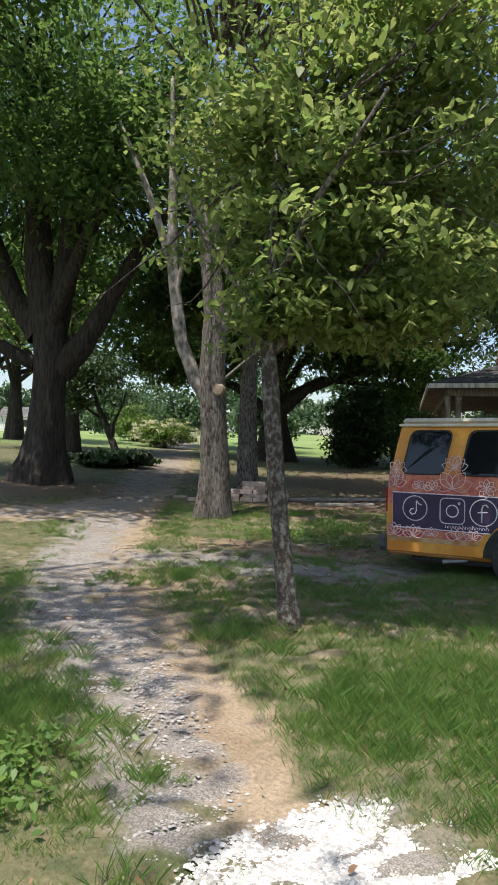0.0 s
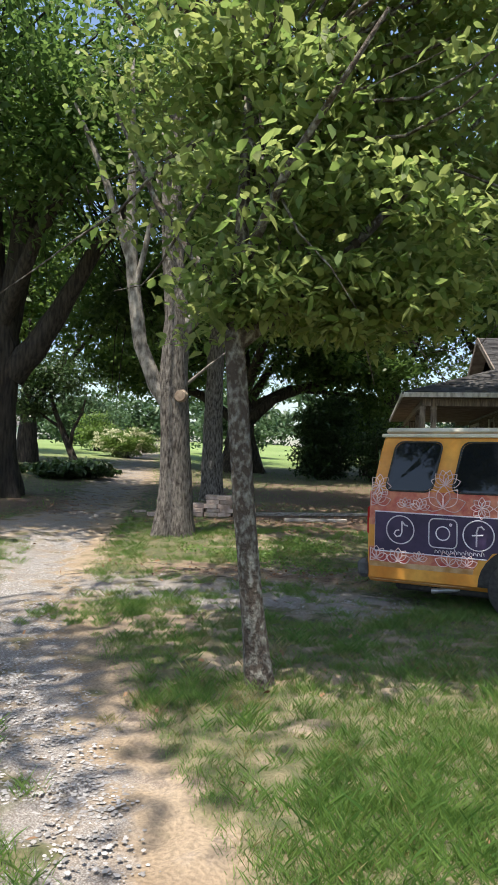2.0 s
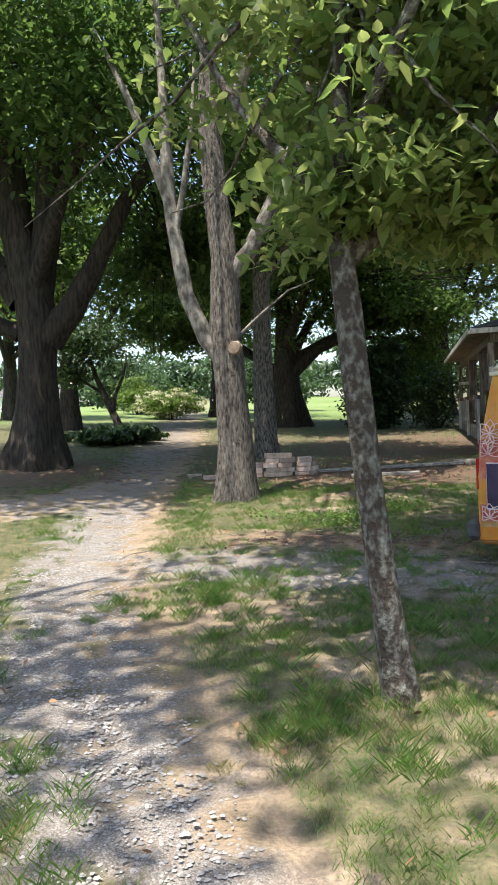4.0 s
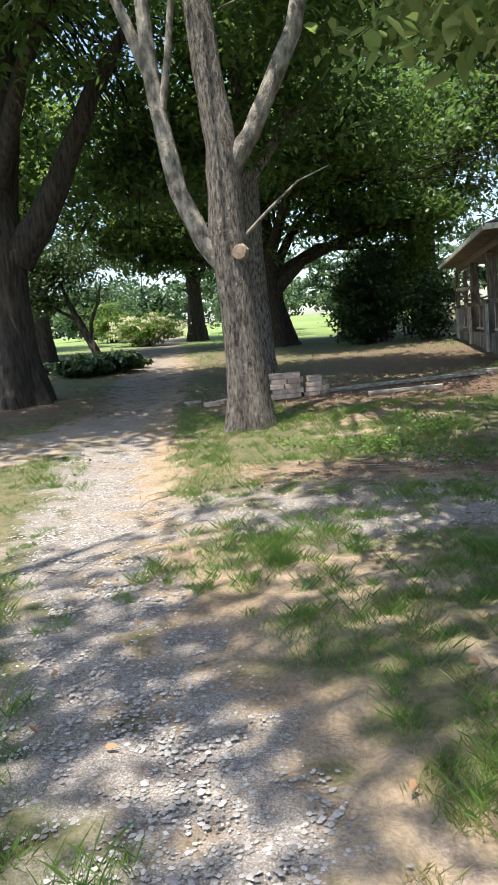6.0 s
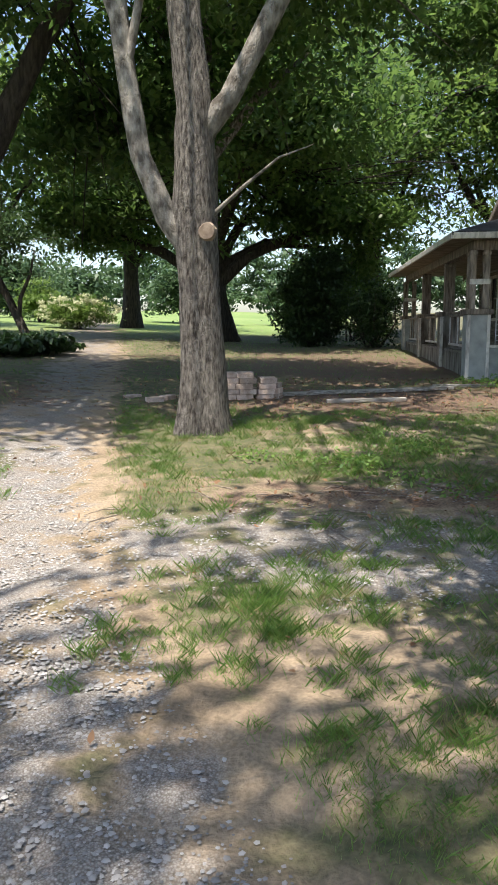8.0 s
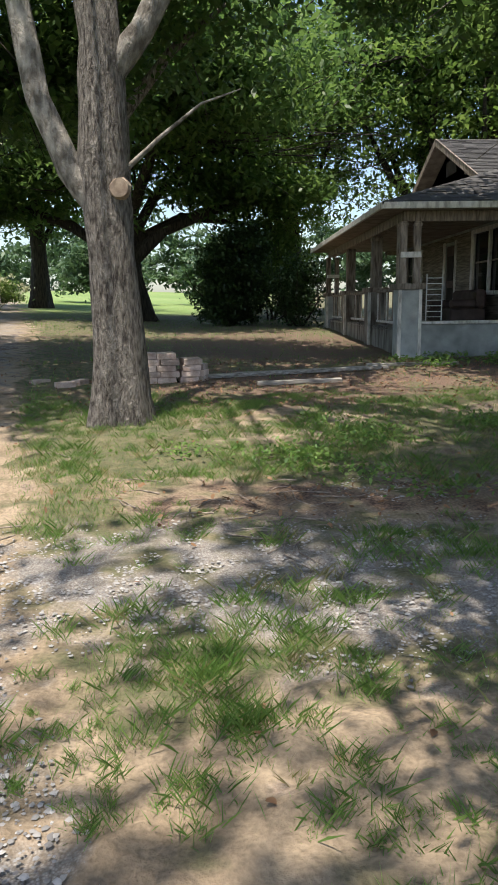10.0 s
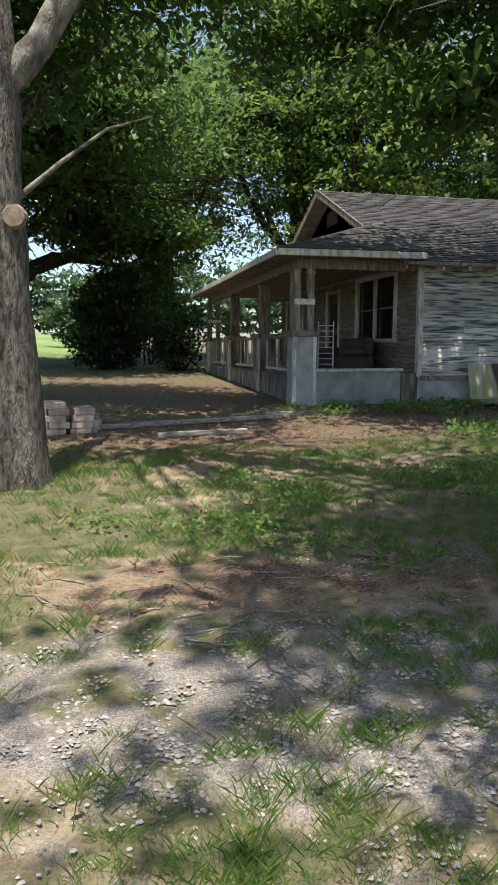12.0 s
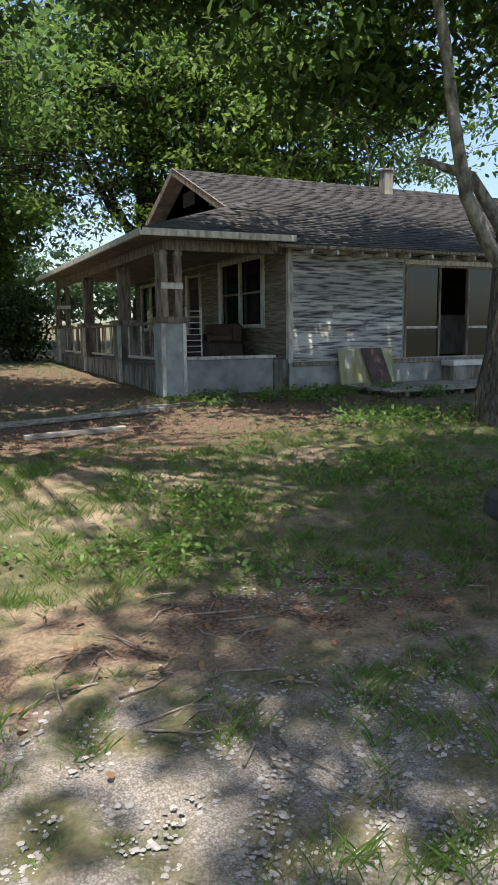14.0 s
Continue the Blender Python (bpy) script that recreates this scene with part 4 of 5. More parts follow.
def patch_tabs():
    """Loose and lifted shingle tabs on the porch roof's near hip."""
    rng = np.random.RandomState(8)
    v, f = [], []
    for r in range(17):
        s0 = r / 17
        for k in range(16):
            xa = PX + (HX - PX) * (k + 0.04 * rng.rand()) / 16
            top_y = (xa - PX) / (HX - PX) * 2.3
            if s0 * 2.3 > top_y - 0.05 or rng.rand() < 0.08:
                continue
            y0, y1 = PY0 + s0 * 2.3 - 0.01 * rng.rand(), PY0 + min((s0 + 0.075) * 2.3, top_y)
            z = lambda y: PE + (y - PY0) / 2.3 * (PT - PE)
            lift = 0.01 + 0.025 * rng.rand() ** 3
            o = len(v)
            xb = xa + (HX - PX) / 16 - 0.008
            v += [(xa, y0, z(y0) + lift), (xb, y0, z(y0) + lift), (xb, y1, z(y1) + 0.006), (xa, y1, z(y1) + 0.006)]
            f.append((o, o + 1, o + 2, o + 3))
    tagged(mesh_ob("porch_shingles", v, f, M_SHINGLE_TAB, house), kind="stuff")


patch_tabs()
box("porch_fascia", (PX - 0.03, PY0, PE - 0.14), (PX + 0.03, PY1, PE - 0.01), M_TRIM, house)
box("porch_fascia", (PX + 0.03, PY0 - 0.03, PE - 0.14), (HX - 0.05, PY0 + 0.03, PE - 0.01), M_TRIM, house)
box("porch_ceiling", (PX + 0.04, PY0 + 0.04, PE - 0.12), (HX - 0.02, PY1 - 0.02, PE - 0.085), M_SOFFIT, house)
box("porch_beam", (1.38, HY0 + 0.06, 3.16), (1.62, HY1 - 0.1, 3.375), M_POST, house)
box("porch_beam", (1.63, HY0 + 0.06, 3.16), (HX - 0.03, HY0 + 0.24, 3.375), M_POST, house)
# porch base
box("porch_floor", (1.42, HY0 + 0.14, FLOOR - 0.1), (HX - 0.0, HY1, FLOOR - 0.03), M_DECK, house)
box("porch_wall", (1.79, HY0, -0.1), (3.74, HY0 + 0.14, 1.02), M_STUCCO, house)
box("wall_cap", (1.79, HY0 - 0.05, 1.02), (3.78, HY0 + 0.19, 1.085), M_TRIM, house)
box("porch_skirt", (1.42, HY0 + 0.5, -0.1), (1.54, HY1, FLOOR - 0.02), M_STAIN, house)
box("end_pilaster", (3.74, HY0 - 0.03, -0.1), (HX - 0.025, HY0 + 0.16, 0.98), M_STAIN, house)
for y, w, trim in ((HY0, 0.5, True), (24.2, 0.5, False), (28.1, 0.4, False), (32.1, 0.5, True)):
    pier = box("pier", (1.3, y, -0.1), (1.8, y + w, 1.76), M_STUCCO if trim else M_STAIN, house, 0.01, "square stucco porch pier with worn white edges")
    box("pier_cap", (1.24, y - 0.06, 1.76), (1.86, y + w + 0.06, 1.88), M_POST, pier)
    box("edge_strip", (1.285, y - 0.015, 0.2), (1.37, y + 0.01, 1.757), M_TRIM, pier)
    if trim:
        box("edge_strip", (1.74, y - 0.015, 0.2), (1.81, y + 0.01, 1.757), M_TRIM, pier)
    for px, py in (((1.32, y + 0.04), (1.62, y + 0.06), (1.34, y + 0.32)) if trim else ((1.42, y + 0.14),)):
        s = 0.15 if trim else 0.26
        post = box("post", (px, py, 1.88), (px + s, py + s, 3.16), M_POST, house, 0.012, "weathered square porch post")
        box("collar", (px - 0.015, py - 0.015, 3.06), (px + s + 0.015, py + s + 0.015, 3.12), M_POST, post)
    if trim:
        box("post_tie", (1.33, y + 0.03, 2.42), (1.78, y + 0.1, 2.54), M_TRIM, house)
for a, b in ((21.45, 24.18), (24.75, 28.05), (28.55, 32.05)):
    rail = box("railing", (1.5, a, 1.74), (1.6, b, 1.81), M_POST, house, label="broken porch railing with thin balusters")
    box("bottom_rail", (1.51, a, FLOOR + 0.05), (1.59, b, FLOOR + 0.11), M_TRIM, rail)
    y, k = a + 0.14, 0
    while y < b:
        if (k * 7 + int(a)) % 5 not in (0, 3):
            box("baluster", (1.53, y, FLOOR + 0.11), (1.56, y + 0.03, 1.74), M_POST if k % 3 else M_TRIM, rail, 0.003)
        y, k = y + 0.17, k + 1

# things on and round the porch
rack = empty("wire_rack", (2.2, 22.0, FLOOR - 0.03), "white wire shelf rack standing on the porch", "rack")
for x in (0, 0.36):
    box("upright", (x, 0, 0), (x + 0.025, 0.025, 1.2), M_WHITE, rack, 0.003)
for k in range(9):
    box("rung", (0.025, 0.004, 0.1 + k * 0.125), (0.36, 0.02, 0.118 + k * 0.125), M_WHITE, rack, 0.002)
seat = empty("porch_sofa", (2.9, 22.4, FLOOR - 0.03), "old dark upholstered sofa against the porch wall", "sofa")
box("base", (0, 0, 0.1), (0.85, 1.9, 0.42), M_PANEL_D, seat, 0.04)
box("backrest", (0.62, 0, 0.42), (0.85, 1.9, 0.85), M_PANEL_D, seat, 0.06)
for y in (0, 1.7):
    box("armrest", (0, y, 0.42), (0.62, y + 0.2, 0.62), M_PANEL_D, seat, 0.05)
for x, y in ((0.04, 0.04), (0.75, 0.04), (0.04, 1.8), (0.75, 1.8)):
    box("foot", (x, y, 0), (x + 0.06, y + 0.06, 0.1), M_DARK, seat, 0.005)


def leaning_panel(name, x0, x1, hgt, y, material, label, z, skew=0.0, lean=-12):
    bm = box_bm(0, -0.02, 0, x1 - x0, 0.0, hgt, 0.006)
    for v in bm.verts:
        v.co.x += skew * (1 - v.co.z / hgt)
    ob = part(name, bm, material, None, label)
    ob.matrix_world = pose(x0, y, z, lean, 0, 0)
    return tagged(ob, label, "panel")


leaning_panel("mildewed_panel", 5.3, 6.75, 0.78, HY0 - 0.2, M_PANEL_Y, "mildewed yellow-white board leaning on the wall", 0.40)
leaning_panel("brown_panel", 5.86, 6.4, 0.80, HY0 - 0.27, M_PANEL_D, "dark brown panel leaning in front of pale board", 0.40, 0.22)

deck = empty("low_deck", (0, 0, 0), "low weathered grey plank platform at the side door", "deck")
for k in range(11):
    y = 18.75 + k * 0.19
    box("plank", (5.2 + 0.1 * (k % 3), y, 0.36), (8.9 + 0.08 * (k % 4), y + 0.175, 0.40), M_DECK, deck, 0.004)
for x in (5.6, 7.0, 8.6):
    box("joist", (x, 18.8, 0.05), (x + 0.09, 20.78, 0.36), M_POST, deck, 0.004)
stepb = empty("door_step", (8.2, 20.4, 0.4), "block step with white top below side door", "step")
box("riser", (0, 0, 0), (0.84, 0.42, 0.34), M_STAIN, stepb)
box("tread", (-0.03, -0.03, 0.34), (0.87, 0.42, 0.46), M_WHITE, stepb)

# ---- the painted van ----
van = empty("painted_van", (0.29, 10.29, gz(1.2, 10.0) - 0.02), "old van with orange, red and purple painted sides", "van")
van.rotation_euler = (0, 0, radians(-19))
VW = 0.95


def van_section(x):
    """Half outline of the body at x from the tail: rows of side distance and height."""
    w = VW - (0.035 if x < 0.02 else 0.0)
    return [(w - 0.10, 0.30), (w - 0.01, 0.36), (w, 0.60), (w + 0.005, 1.0), (w, 1.30), (w - 0.07, 1.75), (w - 0.13, 1.98), (w - 0.22, 2.04)]


def van_body():
    xs = [0.0, 0.04, 0.25, 0.8, 1.4, 2.2, 3.2, 3.9, 4.3, 4.85]
    v, f = [], []
    rows = []
    for x in xs:
        sec = van_section(x)
        tail = 0.16 * (1 - min(1, x / 0.8))
        row = []
        for s in (-1, 1):
            for w, z in (sec if s < 0 else sec[::-1]):
                zz = z
                if x > 3.9:
                    zz = min(z, 2.04 - (x - 3.9) * 0.98)
                row.append((x + tail * max(0, (z - 1.1)), s * w, zz))
        rows.append(row)
    n = len(rows[0])
    for row in rows:
        v += row
    for i in range(len(rows) - 1):
        for k in range(n):
            f.append((i * n + k, i * n + (k + 1) % n, (i + 1) * n + (k + 1) % n, (i + 1) * n + k))
    f += [tuple(range(n))[::-1], tuple((len(rows) - 1) * n + k for k in range(n))]
    ob = mesh_ob("body", v, f, M_VAN, van)
    bm = bmesh.new()
    bm.from_mesh(ob.data)
    bmesh.ops.recalc_face_normals(bm, faces=bm.faces)
    bm.to_mesh(ob.data)
    bm.free()
    return ob


def side_y(z, x=1.0):
    """Where the near flank lies at height z."""
    sec = van_section(x)
    for (w0, z0), (w1, z1) in zip(sec, sec[1:]):
        if z0 <= z <= z1:
            return -(w0 + (w1 - w0) * (z - z0) / (z1 - z0))
    return -VW


def flank(name, outline, proud, material, parent, label="", depth=0.012):
    """A plate that follows the flank: corners of x and z, laid a little proud of it."""
    n = len(outline)
    c = (sum(p[0] for p in outline) / n, sum(p[1] for p in outline) / n)
    v = [(x, side_y(z, x) - proud, z) for x, z in outline] + [(x, side_y(z, x) + depth, z) for x, z in outline]
    f = [tuple(range(n))[::-1], *[(i, (i + 1) % n, (i + 1) % n + n, i + n) for i in range(n)]]
    return tagged(mesh_ob(name, v, f, material, parent), label)


def rounded(x0, z0, x1, z1, r=0.07, slant=0.0, k=5):
    out = []
    for cx, cz, a0 in ((x1 - r, z1 - r, 0), (x0 + r, z1 - r, 90), (x0 + r, z0 + r, 180), (x1 - r, z0 + r, 270)):
        for j in range(k):
            a = radians(a0 + 90 * j / (k - 1))
            z = cz + r * math.sin(a)
            out.append((cx + r * math.cos(a) + slant * (z - z0) / (z1 - z0), z))
    return out


def stroke(name, pts, parent, material, w=0.010, closed=False):
    """A painted line, a thin raised bead on the flank."""
    pts = list(pts) + ([pts[0]] if closed else [])
    line = [(x, side_y(z, x) - 0.020, z) for x, z in pts]
    v, f = [], []
    for i, p in enumerate(line):
        a, b = Vector(line[max(i - 1, 0)]), Vector(line[min(i + 1, len(line) - 1)])
        d = (b - a).normalized()
        s = d.cross(Vector((0, 1, 0))).normalized() * w / 2
        v += [Vector(p) + s, Vector(p) + Vector((0, -0.004, 0)), Vector(p) - s]
    for i in range(len(line) - 1):
        f += [(3 * i, 3 * i + 1, 3 * i + 4, 3 * i + 3), (3 * i + 1, 3 * i + 2, 3 * i + 5, 3 * i + 4)]
    return mesh_ob(name, v, f, material, parent)


def ring(cx, cz, r, n=24):
    return [(cx + r * math.cos(6.2832 * k / n), cz + r * math.sin(6.2832 * k / n)) for k in range(n)]


body = van_body()
box("roof", (0.14, -0.76, 2.03), (3.95, 0.76, 2.11), M_VAN_TOP, van, 0.035, "cream painted roof")
box("drip_rail", (0.12, -0.835, 1.995), (3.95, -0.80, 2.035), M_VAN_TOP, van, 0.008)
flank("red_band", [(0.03, 0.97), (0.03, 1.36), (0.5, 1.38), (1.0, 1.37), (2.6, 1.38), (2.6, 1.0)], 0.010, M_VAN_RED, van, "red painted floral band")
flank("red_hem", [(0.03, 0.55), (0.03, 0.72), (1.30, 0.72), (1.22, 0.55)], 0.010, M_VAN_RED, van)
flank("tan_sill", [(0.05, 0.33), (0.03, 0.55), (1.22, 0.55), (1.18, 0.33)], 0.012, M_VAN_LOW, van, "orange-tan painted lower flank")
panel = flank("purple_panel", [(0.10, 0.67), (0.10, 1.13), (2.6, 1.11), (2.6, 0.90), (1.42, 0.74), (1.36, 0.66)], 0.016, M_VAN_PURPLE, van, "dark purple painted panel with white line drawings")
stroke("border", [(1.36, 0.665), (0.10, 0.675), (0.10, 1.13), (2.6, 1.11)], panel, M_VAN_LINE, 0.014)
stroke("ring", ring(0.40, 0.93, 0.16), panel, M_VAN_LINE, 0.014, True)
stroke("note", [(0.42, 1.03), (0.42, 0.90), (0.40, 0.86), (0.36, 0.85), (0.33, 0.88), (0.35, 0.92), (0.39, 0.925)], panel, M_VAN_LINE, 0.016)
stroke("note_tail", [(0.42, 1.03), (0.45, 0.99), (0.49, 0.975)], panel, M_VAN_LINE, 0.016)
stroke("square", rounded(0.73, 0.76, 1.04, 1.08, 0.06), panel, M_VAN_LINE, 0.014, True)
stroke("small_ring", ring(0.885, 0.92, 0.075), panel, M_VAN_LINE, 0.014, True)
stroke("dot", ring(0.97, 1.02, 0.012, 8), panel, M_VAN_LINE, 0.014, True)
stroke("ring", ring(1.27, 0.92, 0.165), panel, M_VAN_LINE, 0.014, True)
stroke("hook", [(1.33, 0.99), (1.30, 1.02), (1.265, 1.01), (1.25, 0.96), (1.25, 0.80)], panel, M_VAN_LINE, 0.018)
stroke("bar", [(1.20, 0.92), (1.32, 0.93)], panel, M_VAN_LINE, 0.016)
rngv = np.random.RandomState(4)
for k in range(13):
    x = 0.80 + k * 0.042
    stroke("writing", [(x, 0.70), (x + 0.004, 0.735 + 0.02 * (k in (5, 8, 12))), (x + 0.026, 0.72), (x + 0.028, 0.70)], panel, M_VAN_LINE, 0.008)


def petals(cx, cz, r, n, squash=1.0):
    for k in range(n):
        a = math.pi * (k + 0.5) / n if n < 7 else 6.2832 * k / n
        c, s = math.cos(a), math.sin(a)
        pts = []
        for j in range(9):
            u = j / 8
            w = 0.30 * math.sin(math.pi * u)
            pts.append((u, w))
        loop = pts + [(u, -w) for u, w in pts[::-1]]
        out = [(cx + r * (u * c - w * s), cz + squash * r * (u * s + w * c)) for u, w in loop]
        stroke("petal", [(max(x, 0.05), min(max(z, 0.36), 1.92)) for x, z in out], body, M_VAN_PINK, 0.010)


for cx, cz, r, n in ((0.12, 1.22, 0.17, 5), (0.14, 1.42, 0.14, 8), (0.88, 1.20, 0.26, 5), (0.90, 1.46, 0.17, 6), (0.45, 1.20, 0.10, 5), (0.62, 1.18, 0.12, 5), (1.30, 1.22, 0.12, 8), (1.55, 1.22, 0.12, 8), (1.80, 1.22, 0.13, 8), (2.1, 1.22, 0.13, 8), (0.12, 0.58, 0.15, 5), (0.38, 0.57, 0.15, 5), (0.62, 0.60, 0.10, 5), (0.95, 0.57, 0.16, 4), (1.15, 0.58, 0.12, 4)):
    petals(cx, cz, r, n)
for x0, x1, sl in ((0.22, 0.74, 0.10), (0.98, 1.95, 0.10), (2.15, 2.95, 0.0)):
    w = flank("side_window", rounded(x0, 1.385, x1, 1.93, 0.08, sl), 0.018, M_GLASS, van, "dark tinted side window")
    stroke("seal", rounded(x0 - 0.01, 1.375, x1 + 0.01, 1.94, 0.08, sl), w, M_RUBBER, 0.02, True)
flank("front_door", [(3.05, 0.42), (3.05, 1.9), (3.8, 1.9), (3.98, 1.35), (3.98, 0.42)], 0.004, M_VAN, van)
lampb = box("tail_lamp", (-0.015, -0.93, 0.85), (0.06, -0.78, 1.18), M_LAMP_RED, van, 0.02, "red tail lamp")
box("tail_lamp", (-0.015, 0.78, 0.85), (0.06, 0.93, 1.18), M_LAMP_RED, van, 0.02, "red tail lamp")
box("rear_window", (0.03, -0.68, 1.40), (0.075, 0.68, 1.86), M_GLASS, van, 0.02, "dark rear window")
box("rear_red_band", (-0.012, -0.76, 0.62), (0.02, 0.76, 1.30), M_VAN_PURPLE, van, 0.01, "purple painted tailgate with pink lines")
for k in range(6):
    box("tail_line", (-0.02, -0.7 + k * 0.24, 0.68 + 0.1 * (k % 2)), (-0.011, -0.52 + k * 0.24, 0.70 + 0.1 * (k % 2)), M_VAN_PINK, van, 0.002)
box("rear_bumper", (-0.13, -0.95, 0.34), (0.03, 0.90, 0.56), M_PLASTIC, van, 0.05, "scuffed dark grey rear bumper")
box("underbody", (0.3, -0.8, 0.22), (4.5, 0.8, 0.34), M_RUBBER, van, 0.03)
tube("exhaust_pipe", [(1.2, -0.74, 0.30), (0.9, -0.80, 0.27), (0.74, -0.86, 0.25)], [0.03, 0.03, 0.03], M_METAL, van, 10, 0.0)


def wheel(x, y):
    n = 28
    prof = [(0.20, -0.10), (0.32, -0.115), (0.355, -0.08), (0.365, 0.0), (0.355, 0.08), (0.32, 0.115), (0.20, 0.10)]
    v, f = [], []
    for k in range(n):
        a = 6.2832 * k / n
        v += [(r * math.cos(a), o, r * math.sin(a)) for r, o in prof]
    m = len(prof)
    for k in range(n):
        for j in range(m - 1):
            f.append((k * m + j, k * m + j + 1, ((k + 1) % n) * m + j + 1, ((k + 1) % n) * m + j))
    w = empty("wheel", (x, y, 0.365), "", "")
    w.parent = van
    mesh_ob("tyre", v, f, M_RUBBER, w, True)
    bm = bmesh.new()
    bmesh.ops.create_cone(bm, cap_ends=True, segments=24, radius1=0.21, radius2=0.19, depth=0.16, matrix=Matrix.Rotation(math.pi / 2, 4, "X"))
    part("rim", bm, M_METAL, w)
    bm = bmesh.new()
    bmesh.ops.create_cone(bm, cap_ends=True, segments=16, radius1=0.07, radius2=0.05, depth=0.21, matrix=Matrix.Rotation(math.pi / 2, 4, "X"))
    part("hub", bm, M_PLASTIC, w)


for x in (1.72, 4.1):
    for y in (-0.86, 0.86):
        wheel(x, y)
    flank("wheel_arch", [(x + 0.46 * math.cos(radians(a)), 0.36 + 0.46 * math.sin(radians(a))) for a in range(0, 181, 12)], 0.006, M_RUBBER, van, "black wheel arch")

# ---- yard things ----
pile = empty("block_pile", (-3.85, 17.3, gz(-3.2, 17.3)), "stack of old weathered masonry blocks on the ground", "block pile")
pile.rotation_euler = (0, 0, radians(8))
rngp = np.random.RandomState(6)
bm0 = box_bm(0, 0, 0, 0.31, 0.18, 0.098, 0.008)
block_me = bpy.data.meshes.new("block")
bm0.to_mesh(block_me)
bm0.free()
block_me.materials.append(M_BLOCK)


def put_block(x, y, z, turn=0.0):
    ob = new("block", block_me)
    ob.parent = pile
    ob.location, ob.rotation_euler = (x + rngp.randn() * 0.006, y + rngp.randn() * 0.008, z), (0, 0, turn + rngp.randn() * 0.02)


for row in range(5):
    for c in range(2):
        for d in range(3):
            if not (row == 4 and c == 0 and d == 0):
                put_block(c * 0.32 + (0.05 if row % 2 else 0), d * 0.19, row * 0.1)
for row in range(4):
    for d in range(3):
        put_block(0.70 + 0.02 * row, d * 0.19, row * 0.1, 0.12) if row < 3 or d != 1 else None
        if row < 3 - (d == 0):
            put_block(-0.34, d * 0.19, row * 0.1, -0.05)
for d in range(2):
    for row in range(3 - d):
        ob = put_block(1.10, 0.1 + d * 0.22, row * 0.1, 1.2)
for x, y, a in ((-1.3, -0.2, 0.3), (-0.95, 0.1, 1.1), (-1.7, 0.3, 0.7)):
    put_block(x, y, -0.01, a)

planks = [((-2.75, 17.9), (0.65, 18.92), 0.16), ((-2.2, 18.15), (-0.6, 18.6), 0.10), ((-1.9, 17.0), (-0.5, 17.15), 0.12), ((0.3, 19.2), (2.2, 19.5), 0.09)]
for (xa, ya), (xb, yb), w in planks:
    L = math.hypot(xb - xa, yb - ya)
    ob = part("timber", box_bm(0, -w / 2, 0, L, w / 2, 0.07, 0.008), M_DECK, None)
    tagged(ob, "long pale weathered timber lying on red leaf litter", "timber", "old timbers")
    ob.matrix_world = pose(xa, ya, gz(xa, ya) + 0.0, 0, -math.degrees(math.atan2(gz(xb, yb) - gz(xa, ya), L)), math.degrees(math.atan2(yb - ya, xb - xa)))
rngs = np.random.RandomState(14)
for k in range(64):
    x, y = (-1.7 + rngs.randn() * 1.0, 10.6 + rngs.randn() * 0.45) if k < 48 else (-1 + rngs.randn() * 2.2, 14 + rngs.randn() * 2.0)
    a, L = rngs.rand() * 6.28, 0.15 + rngs.rand() * 0.45
    pts = [(x, y, gz(x, y) + 0.012), (x + L * 0.5 * math.cos(a), y + L * 0.5 * math.sin(a), gz(x, y) + 0.02), (x + L * math.cos(a + 0.3), y + L * math.sin(a + 0.3), gz(x, y) + 0.014)]
    tagged(tube("stick", pts, [0.006, 0.005, 0.002], M_POST, None, 5, 0.08, k), "dry fallen stick on bare ground", "stick", "fallen sticks")


# ---- ground cover ----
def scatter(rng, n, x0, x1, y0, y1):
    return x0 + (x1 - x0) * rng.rand(n), y0 + (y1 - y0) * rng.rand(n)


def clumpy(x, y, k=1.0):
    return 0.5 + 0.25 * np.sin(x * 3.1 * k + 2 * np.sin(y * 2.3 * k)) + 0.25 * np.sin(y * 3.7 * k + 1.7 * np.sin(x * 2.9 * k + 1))


def grass(name, n, area, hgt, width, material, label, seed, tall=None):
    rng = np.random.RandomState(seed)
    x, y = scatter(rng, n, *area)
    dirt, grav, field, litt = cover(x, y)
    p = np.clip(1.05 - 1.5 * np.clip(dirt - 0.15, 0, 1) - 1.5 * np.clip(grav - 0.25, 0, 1) - 1.0 * np.clip(litt - 0.2, 0, 1), 0, 1) * (0.08 + 1.0 * clumpy(x, y) ** 1.3)
    inhouse = (x > 1.2) & (y > 20.8)
    keep = (rng.rand(n) < p) & ~inhouse
    x, y = x[keep], y[keep]
    m = len(x)
    z = rise(x, y) - 0.015
    a = rng.rand(m) * 6.2832
    lush = clumpy(x, y, 0.6)
    hh = hgt * (0.4 + 0.9 * rng.rand(m)) * (0.55 + 0.9 * lush)
    if tall is not None:
        hh *= 1 + tall(x, y)
    w = width * (0.7 + 0.6 * rng.rand(m))
    lean = hh * (0.25 + 0.7 * rng.rand(m))
    b = rng.rand(m) * 6.2832
    c0 = np.stack([x, y, z], 1)
    sx = np.stack([np.cos(a) * w, np.sin(a) * w, np.zeros(m)], 1)
    mid = c0 + np.stack([np.cos(b) * lean * 0.42, np.sin(b) * lean * 0.42, hh * 0.52], 1)
    tip = c0 + np.stack([np.cos(b) * lean, np.sin(b) * lean, hh], 1)
    v = np.stack([c0 - sx, c0 + sx, mid + sx * 0.7, tip], 1).reshape(-1, 3)
    return tagged(quads(name, v, material), label, "grass", kind="stuff")


